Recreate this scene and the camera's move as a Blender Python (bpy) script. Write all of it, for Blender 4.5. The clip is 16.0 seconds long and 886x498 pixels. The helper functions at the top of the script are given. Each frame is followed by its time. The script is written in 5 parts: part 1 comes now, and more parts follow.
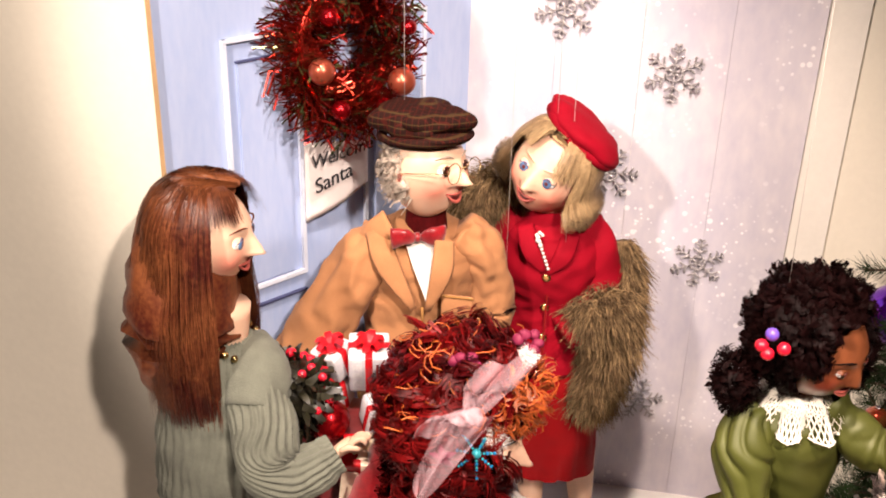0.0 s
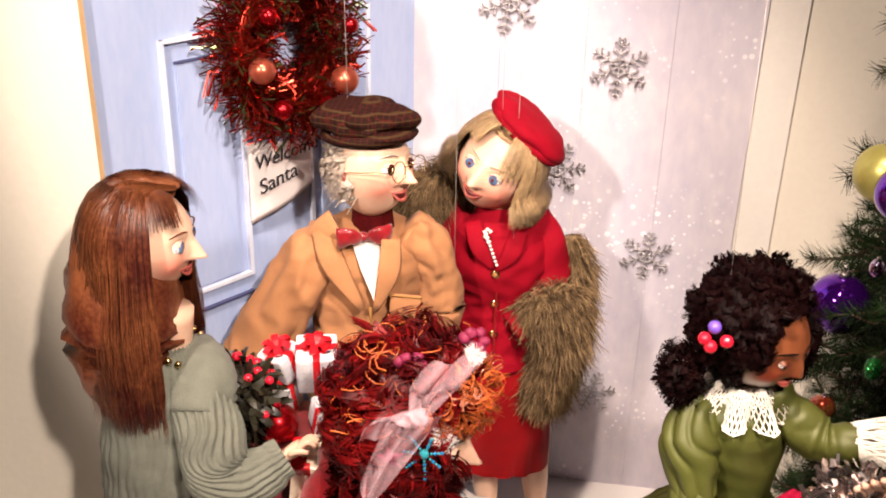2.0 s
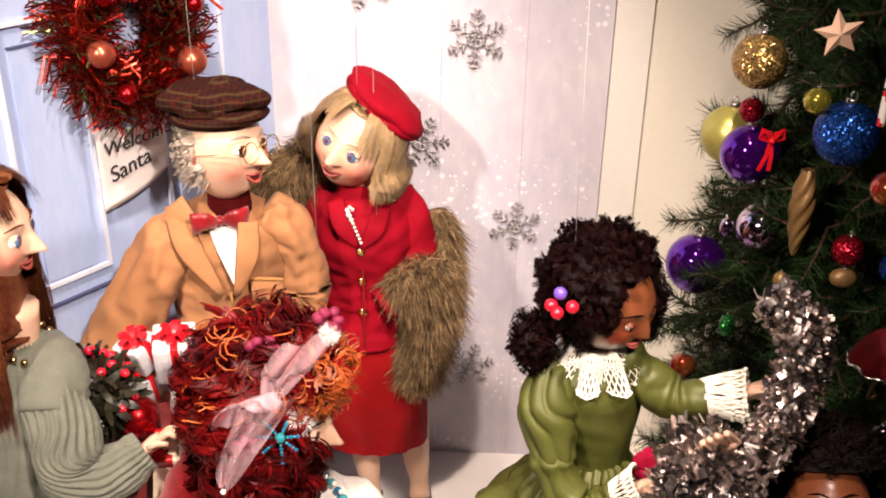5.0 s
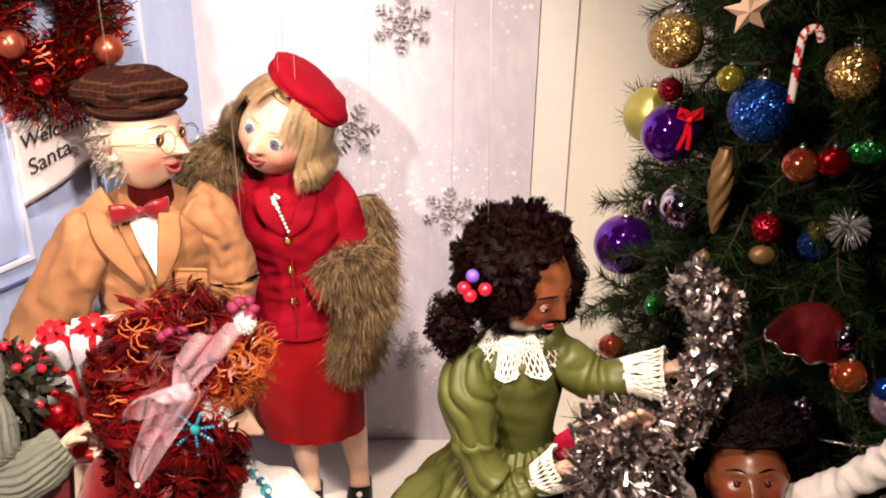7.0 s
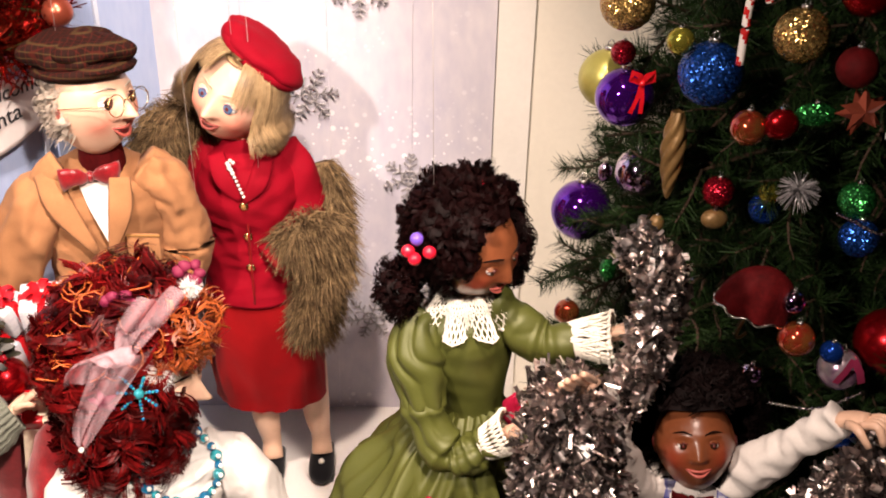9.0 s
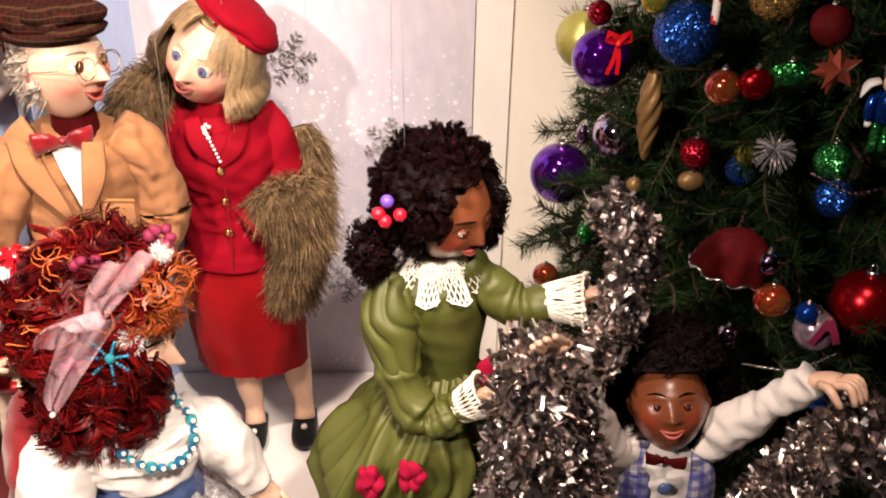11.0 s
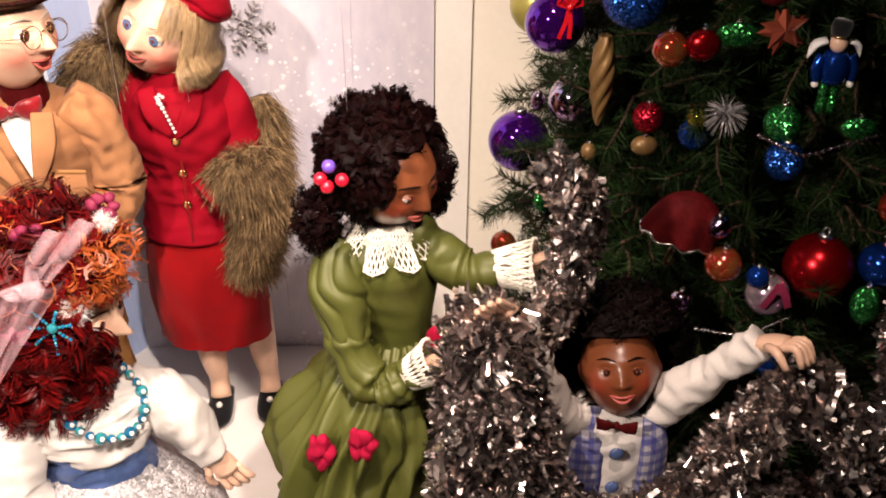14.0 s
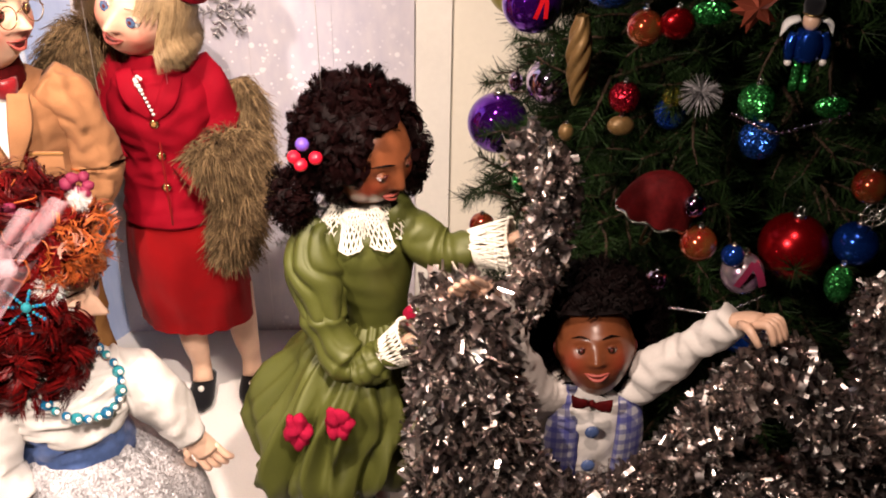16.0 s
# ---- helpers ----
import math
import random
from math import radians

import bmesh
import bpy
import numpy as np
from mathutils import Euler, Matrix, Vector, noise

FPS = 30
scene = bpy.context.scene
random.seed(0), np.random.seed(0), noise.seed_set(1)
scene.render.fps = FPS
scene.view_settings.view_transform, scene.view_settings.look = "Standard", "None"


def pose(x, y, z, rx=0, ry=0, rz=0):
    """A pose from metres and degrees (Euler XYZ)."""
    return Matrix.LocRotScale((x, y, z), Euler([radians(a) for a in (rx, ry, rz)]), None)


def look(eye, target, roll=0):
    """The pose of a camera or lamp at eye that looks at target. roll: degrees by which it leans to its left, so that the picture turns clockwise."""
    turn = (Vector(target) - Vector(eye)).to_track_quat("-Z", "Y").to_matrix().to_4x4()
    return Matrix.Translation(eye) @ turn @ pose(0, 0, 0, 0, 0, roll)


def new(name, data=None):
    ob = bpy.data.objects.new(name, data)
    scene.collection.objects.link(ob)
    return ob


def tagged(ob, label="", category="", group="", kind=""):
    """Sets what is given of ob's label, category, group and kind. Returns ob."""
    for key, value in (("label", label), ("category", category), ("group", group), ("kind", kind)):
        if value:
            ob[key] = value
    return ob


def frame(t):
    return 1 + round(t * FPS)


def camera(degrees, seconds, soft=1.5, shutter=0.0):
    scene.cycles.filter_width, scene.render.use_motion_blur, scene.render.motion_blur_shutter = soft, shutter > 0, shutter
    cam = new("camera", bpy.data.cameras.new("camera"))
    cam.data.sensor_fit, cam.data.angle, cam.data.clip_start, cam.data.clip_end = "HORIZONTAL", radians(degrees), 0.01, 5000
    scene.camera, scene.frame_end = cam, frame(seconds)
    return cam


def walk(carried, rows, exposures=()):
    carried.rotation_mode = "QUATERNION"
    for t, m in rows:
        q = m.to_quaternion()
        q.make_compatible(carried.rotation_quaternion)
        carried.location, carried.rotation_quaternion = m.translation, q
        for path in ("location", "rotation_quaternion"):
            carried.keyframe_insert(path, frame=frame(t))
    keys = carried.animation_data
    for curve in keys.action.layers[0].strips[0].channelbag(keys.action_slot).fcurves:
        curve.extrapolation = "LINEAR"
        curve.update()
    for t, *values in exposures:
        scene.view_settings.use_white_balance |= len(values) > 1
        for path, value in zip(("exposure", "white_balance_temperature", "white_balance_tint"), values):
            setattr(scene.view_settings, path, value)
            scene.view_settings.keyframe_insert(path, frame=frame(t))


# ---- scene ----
cam = camera(47.2, 16.0, soft=1.9)
PATH = [
    (0, (0.78, -1.518, 1.158), (0.451, 0.262, 0.308), 1.6),
    (0.5, (0.781, -1.516, 1.165), (0.47, 0.264, 0.31), 1.8),
    (1, (0.79, -1.513, 1.166), (0.491, 0.269, 0.308), 1.5),
    (1.5, (0.792, -1.508, 1.163), (0.518, 0.276, 0.303), 1.5),
    (2, (0.796, -1.506, 1.159), (0.544, 0.283, 0.302), 1.4),
    (2.5, (0.803, -1.508, 1.153), (0.571, 0.289, 0.306), 1.1),
    (3, (0.812, -1.505, 1.158), (0.616, 0.293, 0.304), 1.4),
    (3.5, (0.823, -1.5, 1.163), (0.655, 0.296, 0.298), 1.3),
    (4, (0.831, -1.497, 1.159), (0.701, 0.299, 0.288), 1.2),
    (4.5, (0.843, -1.494, 1.156), (0.744, 0.299, 0.275), 1.2),
    (5, (0.853, -1.492, 1.155), (0.788, 0.296, 0.262), 1.1),
    (7.5, (0.912, -1.486, 1.147), (0.929, 0.29, 0.228), 0.9),
    (8, (0.917, -1.487, 1.147), (0.949, 0.282, 0.214), 1.1),
    (8.5, (0.931, -1.487, 1.141), (0.965, 0.276, 0.196), 1.2),
    (9, (0.943, -1.485, 1.138), (0.976, 0.27, 0.179), 1.2),
    (9.5, (0.95, -1.482, 1.137), (0.983, 0.262, 0.159), 1.2),
    (12, (0.984, -1.482, 1.12), (1.032, 0.236, 0.097), 1.0),
    (12.5, (0.995, -1.482, 1.115), (1.042, 0.234, 0.089), 1.0),
    (13, (0.998, -1.485, 1.116), (1.056, 0.229, 0.088), 1.1),
    (13.5, (1.005, -1.487, 1.114), (1.064, 0.226, 0.083), 1.1),
    (14, (1.011, -1.482, 1.116), (1.07, 0.22, 0.066), 0.8),
    (14.5, (1.015, -1.481, 1.113), (1.073, 0.215, 0.054), 0.7),
    (15, (1.022, -1.489, 1.105), (1.075, 0.209, 0.05), 1.0),
    (15.5, (1.021, -1.488, 1.109), (1.09, 0.202, 0.042), 1.0),
    (16, (1.027, -1.49, 1.107), (1.103, 0.201, 0.042), 1.0),
]
walk(cam, [(t, look(eye, aim, roll)) for t, eye, aim, roll in PATH])

# ---- light: warm exhibition spots above and in front of the stage ----
world = bpy.data.worlds.new("world")
scene.world = world
world.use_nodes = True
world.node_tree.nodes["Background"].inputs[0].default_value = (1.0, 0.86, 0.74, 1)
world.node_tree.nodes["Background"].inputs[1].default_value = 0.004


def spot(name, eye, aim, watts, size, angle, blend=0.5, colour=(1.0, 0.81, 0.70)):
    lamp = bpy.data.lights.new(name, "SPOT")
    lamp.energy, lamp.shadow_soft_size, lamp.spot_size, lamp.spot_blend, lamp.color = watts, size, radians(angle), blend, colour
    ob = new(name, lamp)
    ob.matrix_world = look(eye, aim)


spot("spot_lamp_a", (0.00, -1.85, 1.72), (0.91, -0.12, 0.58), 168, 0.05, 46, 0.5)
spot("spot_lamp_b", (1.30, -1.70, 1.86), (0.24, -0.40, 0.52), 225, 0.04, 48, 0.45)
spot("spot_lamp_c", (0.72, -1.25, 2.40), (0.78, -0.04, 0.06), 245, 0.03, 33, 0.6, (1.0, 0.78, 0.66))
spot("spot_lamp_d", (1.02, -1.25, 2.20), (1.26, -0.76, 0.34), 105, 0.03, 25, 0.7, (1.0, 0.76, 0.64))
scene.view_settings.exposure = 0.05


# ---- materials ----
def mat(name, colour, rough=0.6, metal=0.0, vary=0.15, scale=20.0, fine=200.0, bump=0.1, second=None, sheen=0.0, coat=0.0, stretch=(1, 1, 1), blush=None):
    m = bpy.data.materials.new(name)
    m.use_nodes = True
    n, l = m.node_tree.nodes, m.node_tree.links
    b = n["Principled BSDF"]
    co = n.new("ShaderNodeTexCoord")
    mp = n.new("ShaderNodeMapping")
    mp.inputs["Scale"].default_value = stretch
    l.new(co.outputs["Object"], mp.inputs["Vector"])
    big = n.new("ShaderNodeTexNoise")
    big.inputs["Scale"].default_value, big.inputs["Detail"].default_value = scale, 4
    small = n.new("ShaderNodeTexNoise")
    small.inputs["Scale"].default_value, small.inputs["Detail"].default_value = fine, 3
    l.new(mp.outputs[0], big.inputs["Vector"])
    l.new(mp.outputs[0], small.inputs["Vector"])
    mix = n.new("ShaderNodeMix")
    mix.data_type = "RGBA"
    c2 = second or tuple(max(0.0, c * (1 - vary * 2)) for c in colour)
    mix.inputs[6].default_value, mix.inputs[7].default_value = (*colour, 1), (*c2, 1)
    ramp = n.new("ShaderNodeMapRange")
    ramp.inputs[1].default_value, ramp.inputs[2].default_value = 0.38, 0.68
    add = n.new("ShaderNodeMath")
    add.operation = "MULTIPLY_ADD"
    add.inputs[1].default_value, add.inputs[2].default_value = 0.35, 0.0
    l.new(small.outputs[0], add.inputs[0])
    tot = n.new("ShaderNodeMath")
    tot.operation = "MULTIPLY_ADD"
    tot.inputs[1].default_value = 0.75
    l.new(big.outputs[0], tot.inputs[0])
    l.new(add.outputs[0], tot.inputs[2])
    l.new(tot.outputs[0], ramp.inputs[0])
    l.new(ramp.outputs[0], mix.inputs[0])
    out = mix.outputs[2]
    if blush:
        at = n.new("ShaderNodeAttribute")
        at.attribute_name = "blush"
        m2 = n.new("ShaderNodeMix")
        m2.data_type = "RGBA"
        m2.inputs[7].default_value = (*blush, 1)
        l.new(at.outputs["Fac"], m2.inputs[0])
        l.new(out, m2.inputs[6])
        out = m2.outputs[2]
    l.new(out, b.inputs["Base Color"])
    b.inputs["Roughness"].default_value, b.inputs["Metallic"].default_value = rough, metal
    b.inputs["Sheen Weight"].default_value, b.inputs["Coat Weight"].default_value = sheen, coat
    if bump:
        bp = n.new("ShaderNodeBump")
        bp.inputs["Strength"].default_value, bp.inputs["Distance"].default_value = bump, 0.002
        l.new(small.outputs[0], bp.inputs["Height"])
        l.new(bp.outputs[0], b.inputs["Normal"])
    m["base"] = b.name
    return m


def island(m, amount=0.35):
    """Small pieces of one mesh differ a little in brightness."""
    n, l = m.node_tree.nodes, m.node_tree.links
    b = n["Principled BSDF"]
    src = b.inputs["Base Color"].links[0].from_socket
    geo, hsv, mr = n.new("ShaderNodeNewGeometry"), n.new("ShaderNodeHueSaturation"), n.new("ShaderNodeMapRange")
    mr.inputs[3].default_value, mr.inputs[4].default_value = 1 - amount, 1 + amount
    l.new(geo.outputs["Random Per Island"], mr.inputs[0])
    l.new(mr.outputs[0], hsv.inputs["Value"])
    l.new(src, hsv.inputs["Color"])
    l.new(hsv.outputs[0], b.inputs["Base Color"])
    return m


def dull(m, level):
    m.node_tree.nodes["Principled BSDF"].inputs["Specular IOR Level"].default_value = level
    return m


def plaid(name, base, line_a, line_b, scale, start=0.88):
    """Woven check: two crossing sets of stripes."""
    m = mat(name, base, 0.85, vary=0.2, fine=500, bump=0.3)
    n, l = m.node_tree.nodes, m.node_tree.links
    b = n["Principled BSDF"]
    src = b.inputs["Base Color"].links[0].from_socket
    co = n.new("ShaderNodeTexCoord")
    for axis, colour in (("X", line_a), ("Z", line_b), ("Y", line_a)):
        w = n.new("ShaderNodeTexWave")
        w.bands_direction = axis
        w.inputs["Scale"].default_value = scale
        w.inputs["Distortion"].default_value = 0.4
        l.new(co.outputs["Object"], w.inputs["Vector"])
        mr = n.new("ShaderNodeMapRange")
        mr.inputs[1].default_value, mr.inputs[2].default_value, mr.inputs[4].default_value = start, start + 0.09, 0.6
        l.new(w.outputs["Fac"], mr.inputs[0])
        mx = n.new("ShaderNodeMix")
        mx.data_type = "RGBA"
        mx.inputs[7].default_value = (*colour, 1)
        l.new(mr.outputs[0], mx.inputs[0])
        l.new(src, mx.inputs[6])
        src = mx.outputs[2]
    l.new(src, b.inputs["Base Color"])
    return m


def snowy(name, base, second):
    """White-washed boards with painted dots of falling snow."""
    m = mat(name, base, 0.75, vary=0.1, second=second, scale=5, fine=60, bump=0.08, stretch=(1, 1, 0.5))
    n, l = m.node_tree.nodes, m.node_tree.links
    b = n["Principled BSDF"]
    src = b.inputs["Base Color"].links[0].from_socket
    co = n.new("ShaderNodeTexCoord")
    for sc, top in ((42, 0.16), (85, 0.17)):
        v = n.new("ShaderNodeTexVoronoi")
        v.inputs["Scale"].default_value = sc
        l.new(co.outputs["Object"], v.inputs["Vector"])
        mr = n.new("ShaderNodeMapRange")
        mr.inputs[1].default_value, mr.inputs[2].default_value = top + 0.06, top
        l.new(v.outputs["Distance"], mr.inputs[0])
        g = n.new("ShaderNodeTexNoise")
        g.inputs["Scale"].default_value = 7
        l.new(co.outputs["Object"], g.inputs["Vector"])
        gr = n.new("ShaderNodeMapRange")
        gr.inputs[1].default_value, gr.inputs[2].default_value = 0.45, 0.6
        l.new(g.outputs[0], gr.inputs[0])
        mu = n.new("ShaderNodeMath")
        mu.operation = "MULTIPLY"
        l.new(mr.outputs[0], mu.inputs[0])
        l.new(gr.outputs[0], mu.inputs[1])
        mx = n.new("ShaderNodeMix")
        mx.data_type = "RGBA"
        mx.inputs[7].default_value = (0.76, 0.74, 0.76, 1)
        l.new(mu.outputs[0], mx.inputs[0])
        l.new(src, mx.inputs[6])
        src = mx.outputs[2]
    l.new(src, b.inputs["Base Color"])
    return m


def glitter(name, colour, rough=0.25):
    """Foil grains: each cell tilts its own way."""
    m = mat(name, colour, rough, 0.85, vary=0.25, scale=60, fine=300, bump=0)
    n, l = m.node_tree.nodes, m.node_tree.links
    co, v, geo = n.new("ShaderNodeTexCoord"), n.new("ShaderNodeTexVoronoi"), n.new("ShaderNodeNewGeometry")
    v.inputs["Scale"].default_value = 520
    l.new(co.outputs["Object"], v.inputs["Vector"])
    sub, sca, add, nor = (n.new("ShaderNodeVectorMath") for _ in range(4))
    sub.operation, sca.operation, add.operation, nor.operation = "SUBTRACT", "SCALE", "ADD", "NORMALIZE"
    sub.inputs[1].default_value = (0.5, 0.5, 0.5)
    sca.inputs["Scale"].default_value = 1.1
    l.new(v.outputs["Color"], sub.inputs[0])
    l.new(sub.outputs[0], sca.inputs[0])
    l.new(sca.outputs[0], add.inputs[0])
    l.new(geo.outputs["Normal"], add.inputs[1])
    l.new(add.outputs[0], nor.inputs[0])
    l.new(nor.outputs[0], n["Principled BSDF"].inputs["Normal"])
    return m


CREAM = mat("cream_paint", (0.84, 0.79, 0.67), 0.6, vary=0.04, scale=3, fine=90, bump=0.05)
WHITE_TRIM = mat("white_trim_paint", (0.82, 0.79, 0.72), 0.5, vary=0.04, scale=4, fine=120, bump=0.06)
PANEL = dull(snowy("snow_panel_paint", (0.63, 0.595, 0.62), (0.46, 0.445, 0.53)), 0.15)
BLUE = dull(mat("blue_door_paint", (0.33, 0.42, 0.66), 0.6, vary=0.12, second=(0.42, 0.50, 0.70), scale=9, fine=130, bump=0.15, stretch=(1, 1, 0.25)), 0.2)
BLUE_LIGHT = mat("pale_blue_brush_line", (0.66, 0.72, 0.85), 0.6, vary=0.08, scale=20)
BLUE_DARK = mat("dark_blue_brush_line", (0.06, 0.07, 0.16), 0.6, vary=0.1, scale=20)
CLOTH_WHITE = mat("white_floor_cloth", (0.82, 0.79, 0.76), 0.9, vary=0.05, scale=6, fine=350, bump=0.15)
DARKWALL = mat("dark_room_paint", (0.10, 0.08, 0.07), 0.8, vary=0.1, scale=2)
SKIN = dull(mat("pale_painted_face", (0.72, 0.47, 0.33), 0.38, vary=0.05, scale=25, fine=120, bump=0.03, blush=(0.72, 0.20, 0.14)), 0.3)
SKIN_RED = mat("peach_painted_face", (0.74, 0.48, 0.34), 0.4, vary=0.06, scale=25, bump=0.03, blush=(0.66, 0.14, 0.08))
SKIN_BROWN = dull(mat("brown_painted_face", (0.17, 0.052, 0.020), 0.3, vary=0.1, scale=25, bump=0.03, blush=(0.22, 0.03, 0.015)), 0.4)
EYE_WHITE = mat("eye_white_paint", (0.85, 0.84, 0.80), 0.15, vary=0.02, bump=0)
IRIS_BLUE = mat("blue_iris_paint", (0.10, 0.18, 0.34), 0.1, vary=0.1, bump=0)
IRIS_BROWN = mat("brown_iris_paint", (0.03, 0.012, 0.006), 0.1, vary=0.1, bump=0)
LIP = mat("red_lip_paint", (0.42, 0.09, 0.07), 0.5, vary=0.1, bump=0)
MOUTH = mat("dark_mouth_paint", (0.10, 0.01, 0.01), 0.4, vary=0.1, bump=0)
TAN = dull(mat("tan_twill", (0.41, 0.192, 0.086), 0.9, vary=0.10, scale=25, fine=700, bump=0.35, sheen=0.05), 0.12)
TAN_DARK = dull(mat("brown_trouser_cloth", (0.30, 0.15, 0.05), 0.9, vary=0.12, scale=25, fine=600, bump=0.3), 0.1)
SHIRT = dull(mat("white_shirt_cloth", (0.72, 0.68, 0.64), 0.85, vary=0.05, scale=25, fine=500, bump=0.2), 0.2)
RED_SILK = dull(mat("red_silk", (0.30, 0.006, 0.012), 0.3, vary=0.25, scale=50, fine=300, bump=0.1, sheen=0.3), 0.35)
TWEED = dull(plaid("dark_check_tweed", (0.022, 0.009, 0.007), (0.06, 0.010, 0.007), (0.07, 0.045, 0.018), 40), 0.05)
PLAID_BLUE = plaid("blue_check_cotton", (0.46, 0.46, 0.52), (0.02, 0.025, 0.20), (0.02, 0.025, 0.20), 24, 0.55)
RED_WOOL = dull(mat("red_wool", (0.27, 0.002, 0.012), 0.8, vary=0.12, scale=18, fine=700, bump=0.2), 0.1)
RED_SKIRT = dull(mat("deep_red_wool", (0.25, 0.003, 0.005), 0.85, vary=0.12, scale=18, fine=700, bump=0.25, sheen=0.05), 0.08)
FUR = dull(island(mat("brown_fur", (0.27, 0.18, 0.09), 0.75, vary=0.2, second=(0.08, 0.05, 0.025), scale=60, bump=0), 0.6), 0.15)
HAIR_BLOND = dull(island(mat("ash_blond_hair", (0.46, 0.32, 0.17), 0.42, vary=0.2, second=(0.28, 0.18, 0.09), scale=40, bump=0), 0.4), 0.3)
HAIR_GREY = dull(island(mat("grey_hair", (0.52, 0.44, 0.36), 0.5, vary=0.2, scale=40, bump=0), 0.3), 0.25)
HAIR_AUBURN = island(dull(mat("auburn_hair", (0.17, 0.055, 0.020), 0.40, vary=0.2, second=(0.045, 0.007, 0.004), scale=14, bump=0), 0.28), 0.5)
HAIR_RED = island(dull(mat("curly_red_hair", (0.17, 0.005, 0.005), 0.38, vary=0.2, second=(0.03, 0.0015, 0.002), scale=16, bump=0), 0.10), 0.5)
HAIR_ORANGE = dull(island(mat("orange_hair", (0.42, 0.09, 0.02), 0.35, vary=0.2, scale=30, bump=0), 0.4), 0.35)
HAIR_DARK = island(dull(mat("dark_curly_hair", (0.0075, 0.002, 0.002), 0.5, vary=0.2, scale=30, bump=0), 0.05), 0.6)
HAIR_BLACK = island(dull(mat("black_curly_hair", (0.006, 0.003, 0.003), 0.65, vary=0.2, scale=30, bump=0), 0.06), 0.4)
GREEN_SATIN = dull(mat("green_satin", (0.082, 0.090, 0.017), 0.50, 0.15, vary=0.12, scale=15, fine=600, bump=0.05), 0.4)
LACE = mat("white_lace", (0.80, 0.76, 0.66), 0.85, vary=0.06, scale=60, fine=700, bump=0.4)
SWEATER = dull(mat("sage_knit", (0.15, 0.158, 0.125), 0.95, vary=0.10, scale=60, fine=500, bump=0.6, sheen=0.1), 0.08)
BEIGE = dull(mat("beige_skirt_cloth", (0.52, 0.44, 0.37), 0.9, vary=0.08, scale=20, fine=500, bump=0.2), 0.1)
BLUE_SATIN = mat("blue_satin_sash", (0.08, 0.13, 0.30), 0.32, vary=0.2, scale=30, fine=200, bump=0.1)
BLACK_VELVET = dull(mat("black_velvet", (0.008, 0.008, 0.010), 0.9, vary=0.1, sheen=0.2, bump=0.1), 0.1)
PEARL = mat("pearl", (0.80, 0.78, 0.72), 0.2, vary=0.05, bump=0, coat=0.5)
COPPER = mat("copper_ball", (0.42, 0.09, 0.05), 0.3, 0.7, vary=0.1, bump=0)
BRASS = mat("brass", (0.62, 0.45, 0.20), 0.25, 1.0, vary=0.1, bump=0)
PINK_VEIL = mat("pink_organza", (0.88, 0.60, 0.66), 0.5, vary=0.1, bump=0.1)
PINK_VEIL.node_tree.nodes["Principled BSDF"].inputs["Alpha"].default_value = 0.24
PINK = mat("magenta_satin", (0.20, 0.006, 0.045), 0.7, vary=0.15, bump=0)
BEAD_BLUE = mat("blue_glass_bead", (0.02, 0.22, 0.45), 0.08, 0.3, vary=0.3, bump=0, coat=1.0)
BEAD_TEAL = mat("teal_glass_bead", (0.05, 0.42, 0.50), 0.08, 0.3, vary=0.3, bump=0, coat=1.0)
WHITE_FLUFF = mat("white_tinsel_fluff", (0.85, 0.83, 0.80), 0.5, vary=0.05, bump=0)
RED_FELT = dull(mat("red_felt", (0.33, 0.006, 0.035), 0.85, vary=0.15, fine=500, bump=0.3), 0.1)
PURPLE_BEAD = mat("violet_bead", (0.16, 0.08, 0.50), 0.25, vary=0.1, bump=0, coat=0.5)
RED_BEAD = mat("red_bead", (0.60, 0.01, 0.03), 0.25, vary=0.1, bump=0, coat=0.5)
SPARKLE = glitter("spangled_tulle", (0.62, 0.60, 0.62), 0.5)
SPARKLE.node_tree.nodes["Principled BSDF"].inputs["Metallic"].default_value = 0.2
FOIL = island(mat("silver_foil", (0.96, 0.88, 0.85), 0.20, 1.0, vary=0.2, scale=40, bump=0), 0.3)
FOIL_SOFT = island(mat("silver_foil_matt", (0.88, 0.77, 0.74), 0.30, 1.0, vary=0.25, scale=40, bump=0), 0.5)
FOIL_RED = island(mat("red_copper_foil", (0.30, 0.028, 0.012), 0.26, 0.9, vary=0.2, second=(0.30, 0.01, 0.01), scale=14, bump=0), 0.5)
FOIL_GREEN = island(mat("green_gold_foil", (0.13, 0.17, 0.06), 0.25, 0.8, vary=0.2, bump=0), 0.4)
GLIT_SILVER = glitter("silver_glitter", (0.50, 0.47, 0.48), 0.35)
GLIT_SILVER.node_tree.nodes["Principled BSDF"].inputs["Metallic"].default_value = 0.25
GLIT_GOLD = glitter("gold_glitter", (0.62, 0.40, 0.13))
GLIT_GREEN = glitter("green_glitter", (0.05, 0.36, 0.08))
GLIT_BLUE = glitter("blue_glitter", (0.02, 0.10, 0.48))
GLIT_RED = glitter("red_glitter", (0.50, 0.01, 0.03))
GLASS_PURPLE = mat("purple_mirror_ball", (0.13, 0.01, 0.38), 0.06, 0.9, vary=0.08, bump=0, coat=0.6)
GLASS_OLIVE = mat("olive_matt_ball", (0.42, 0.38, 0.10), 0.35, 0.5, vary=0.08, bump=0)
GLASS_OLIVE_SHINE = mat("olive_shiny_ball", (0.40, 0.36, 0.05), 0.1, 0.8, vary=0.08, bump=0)
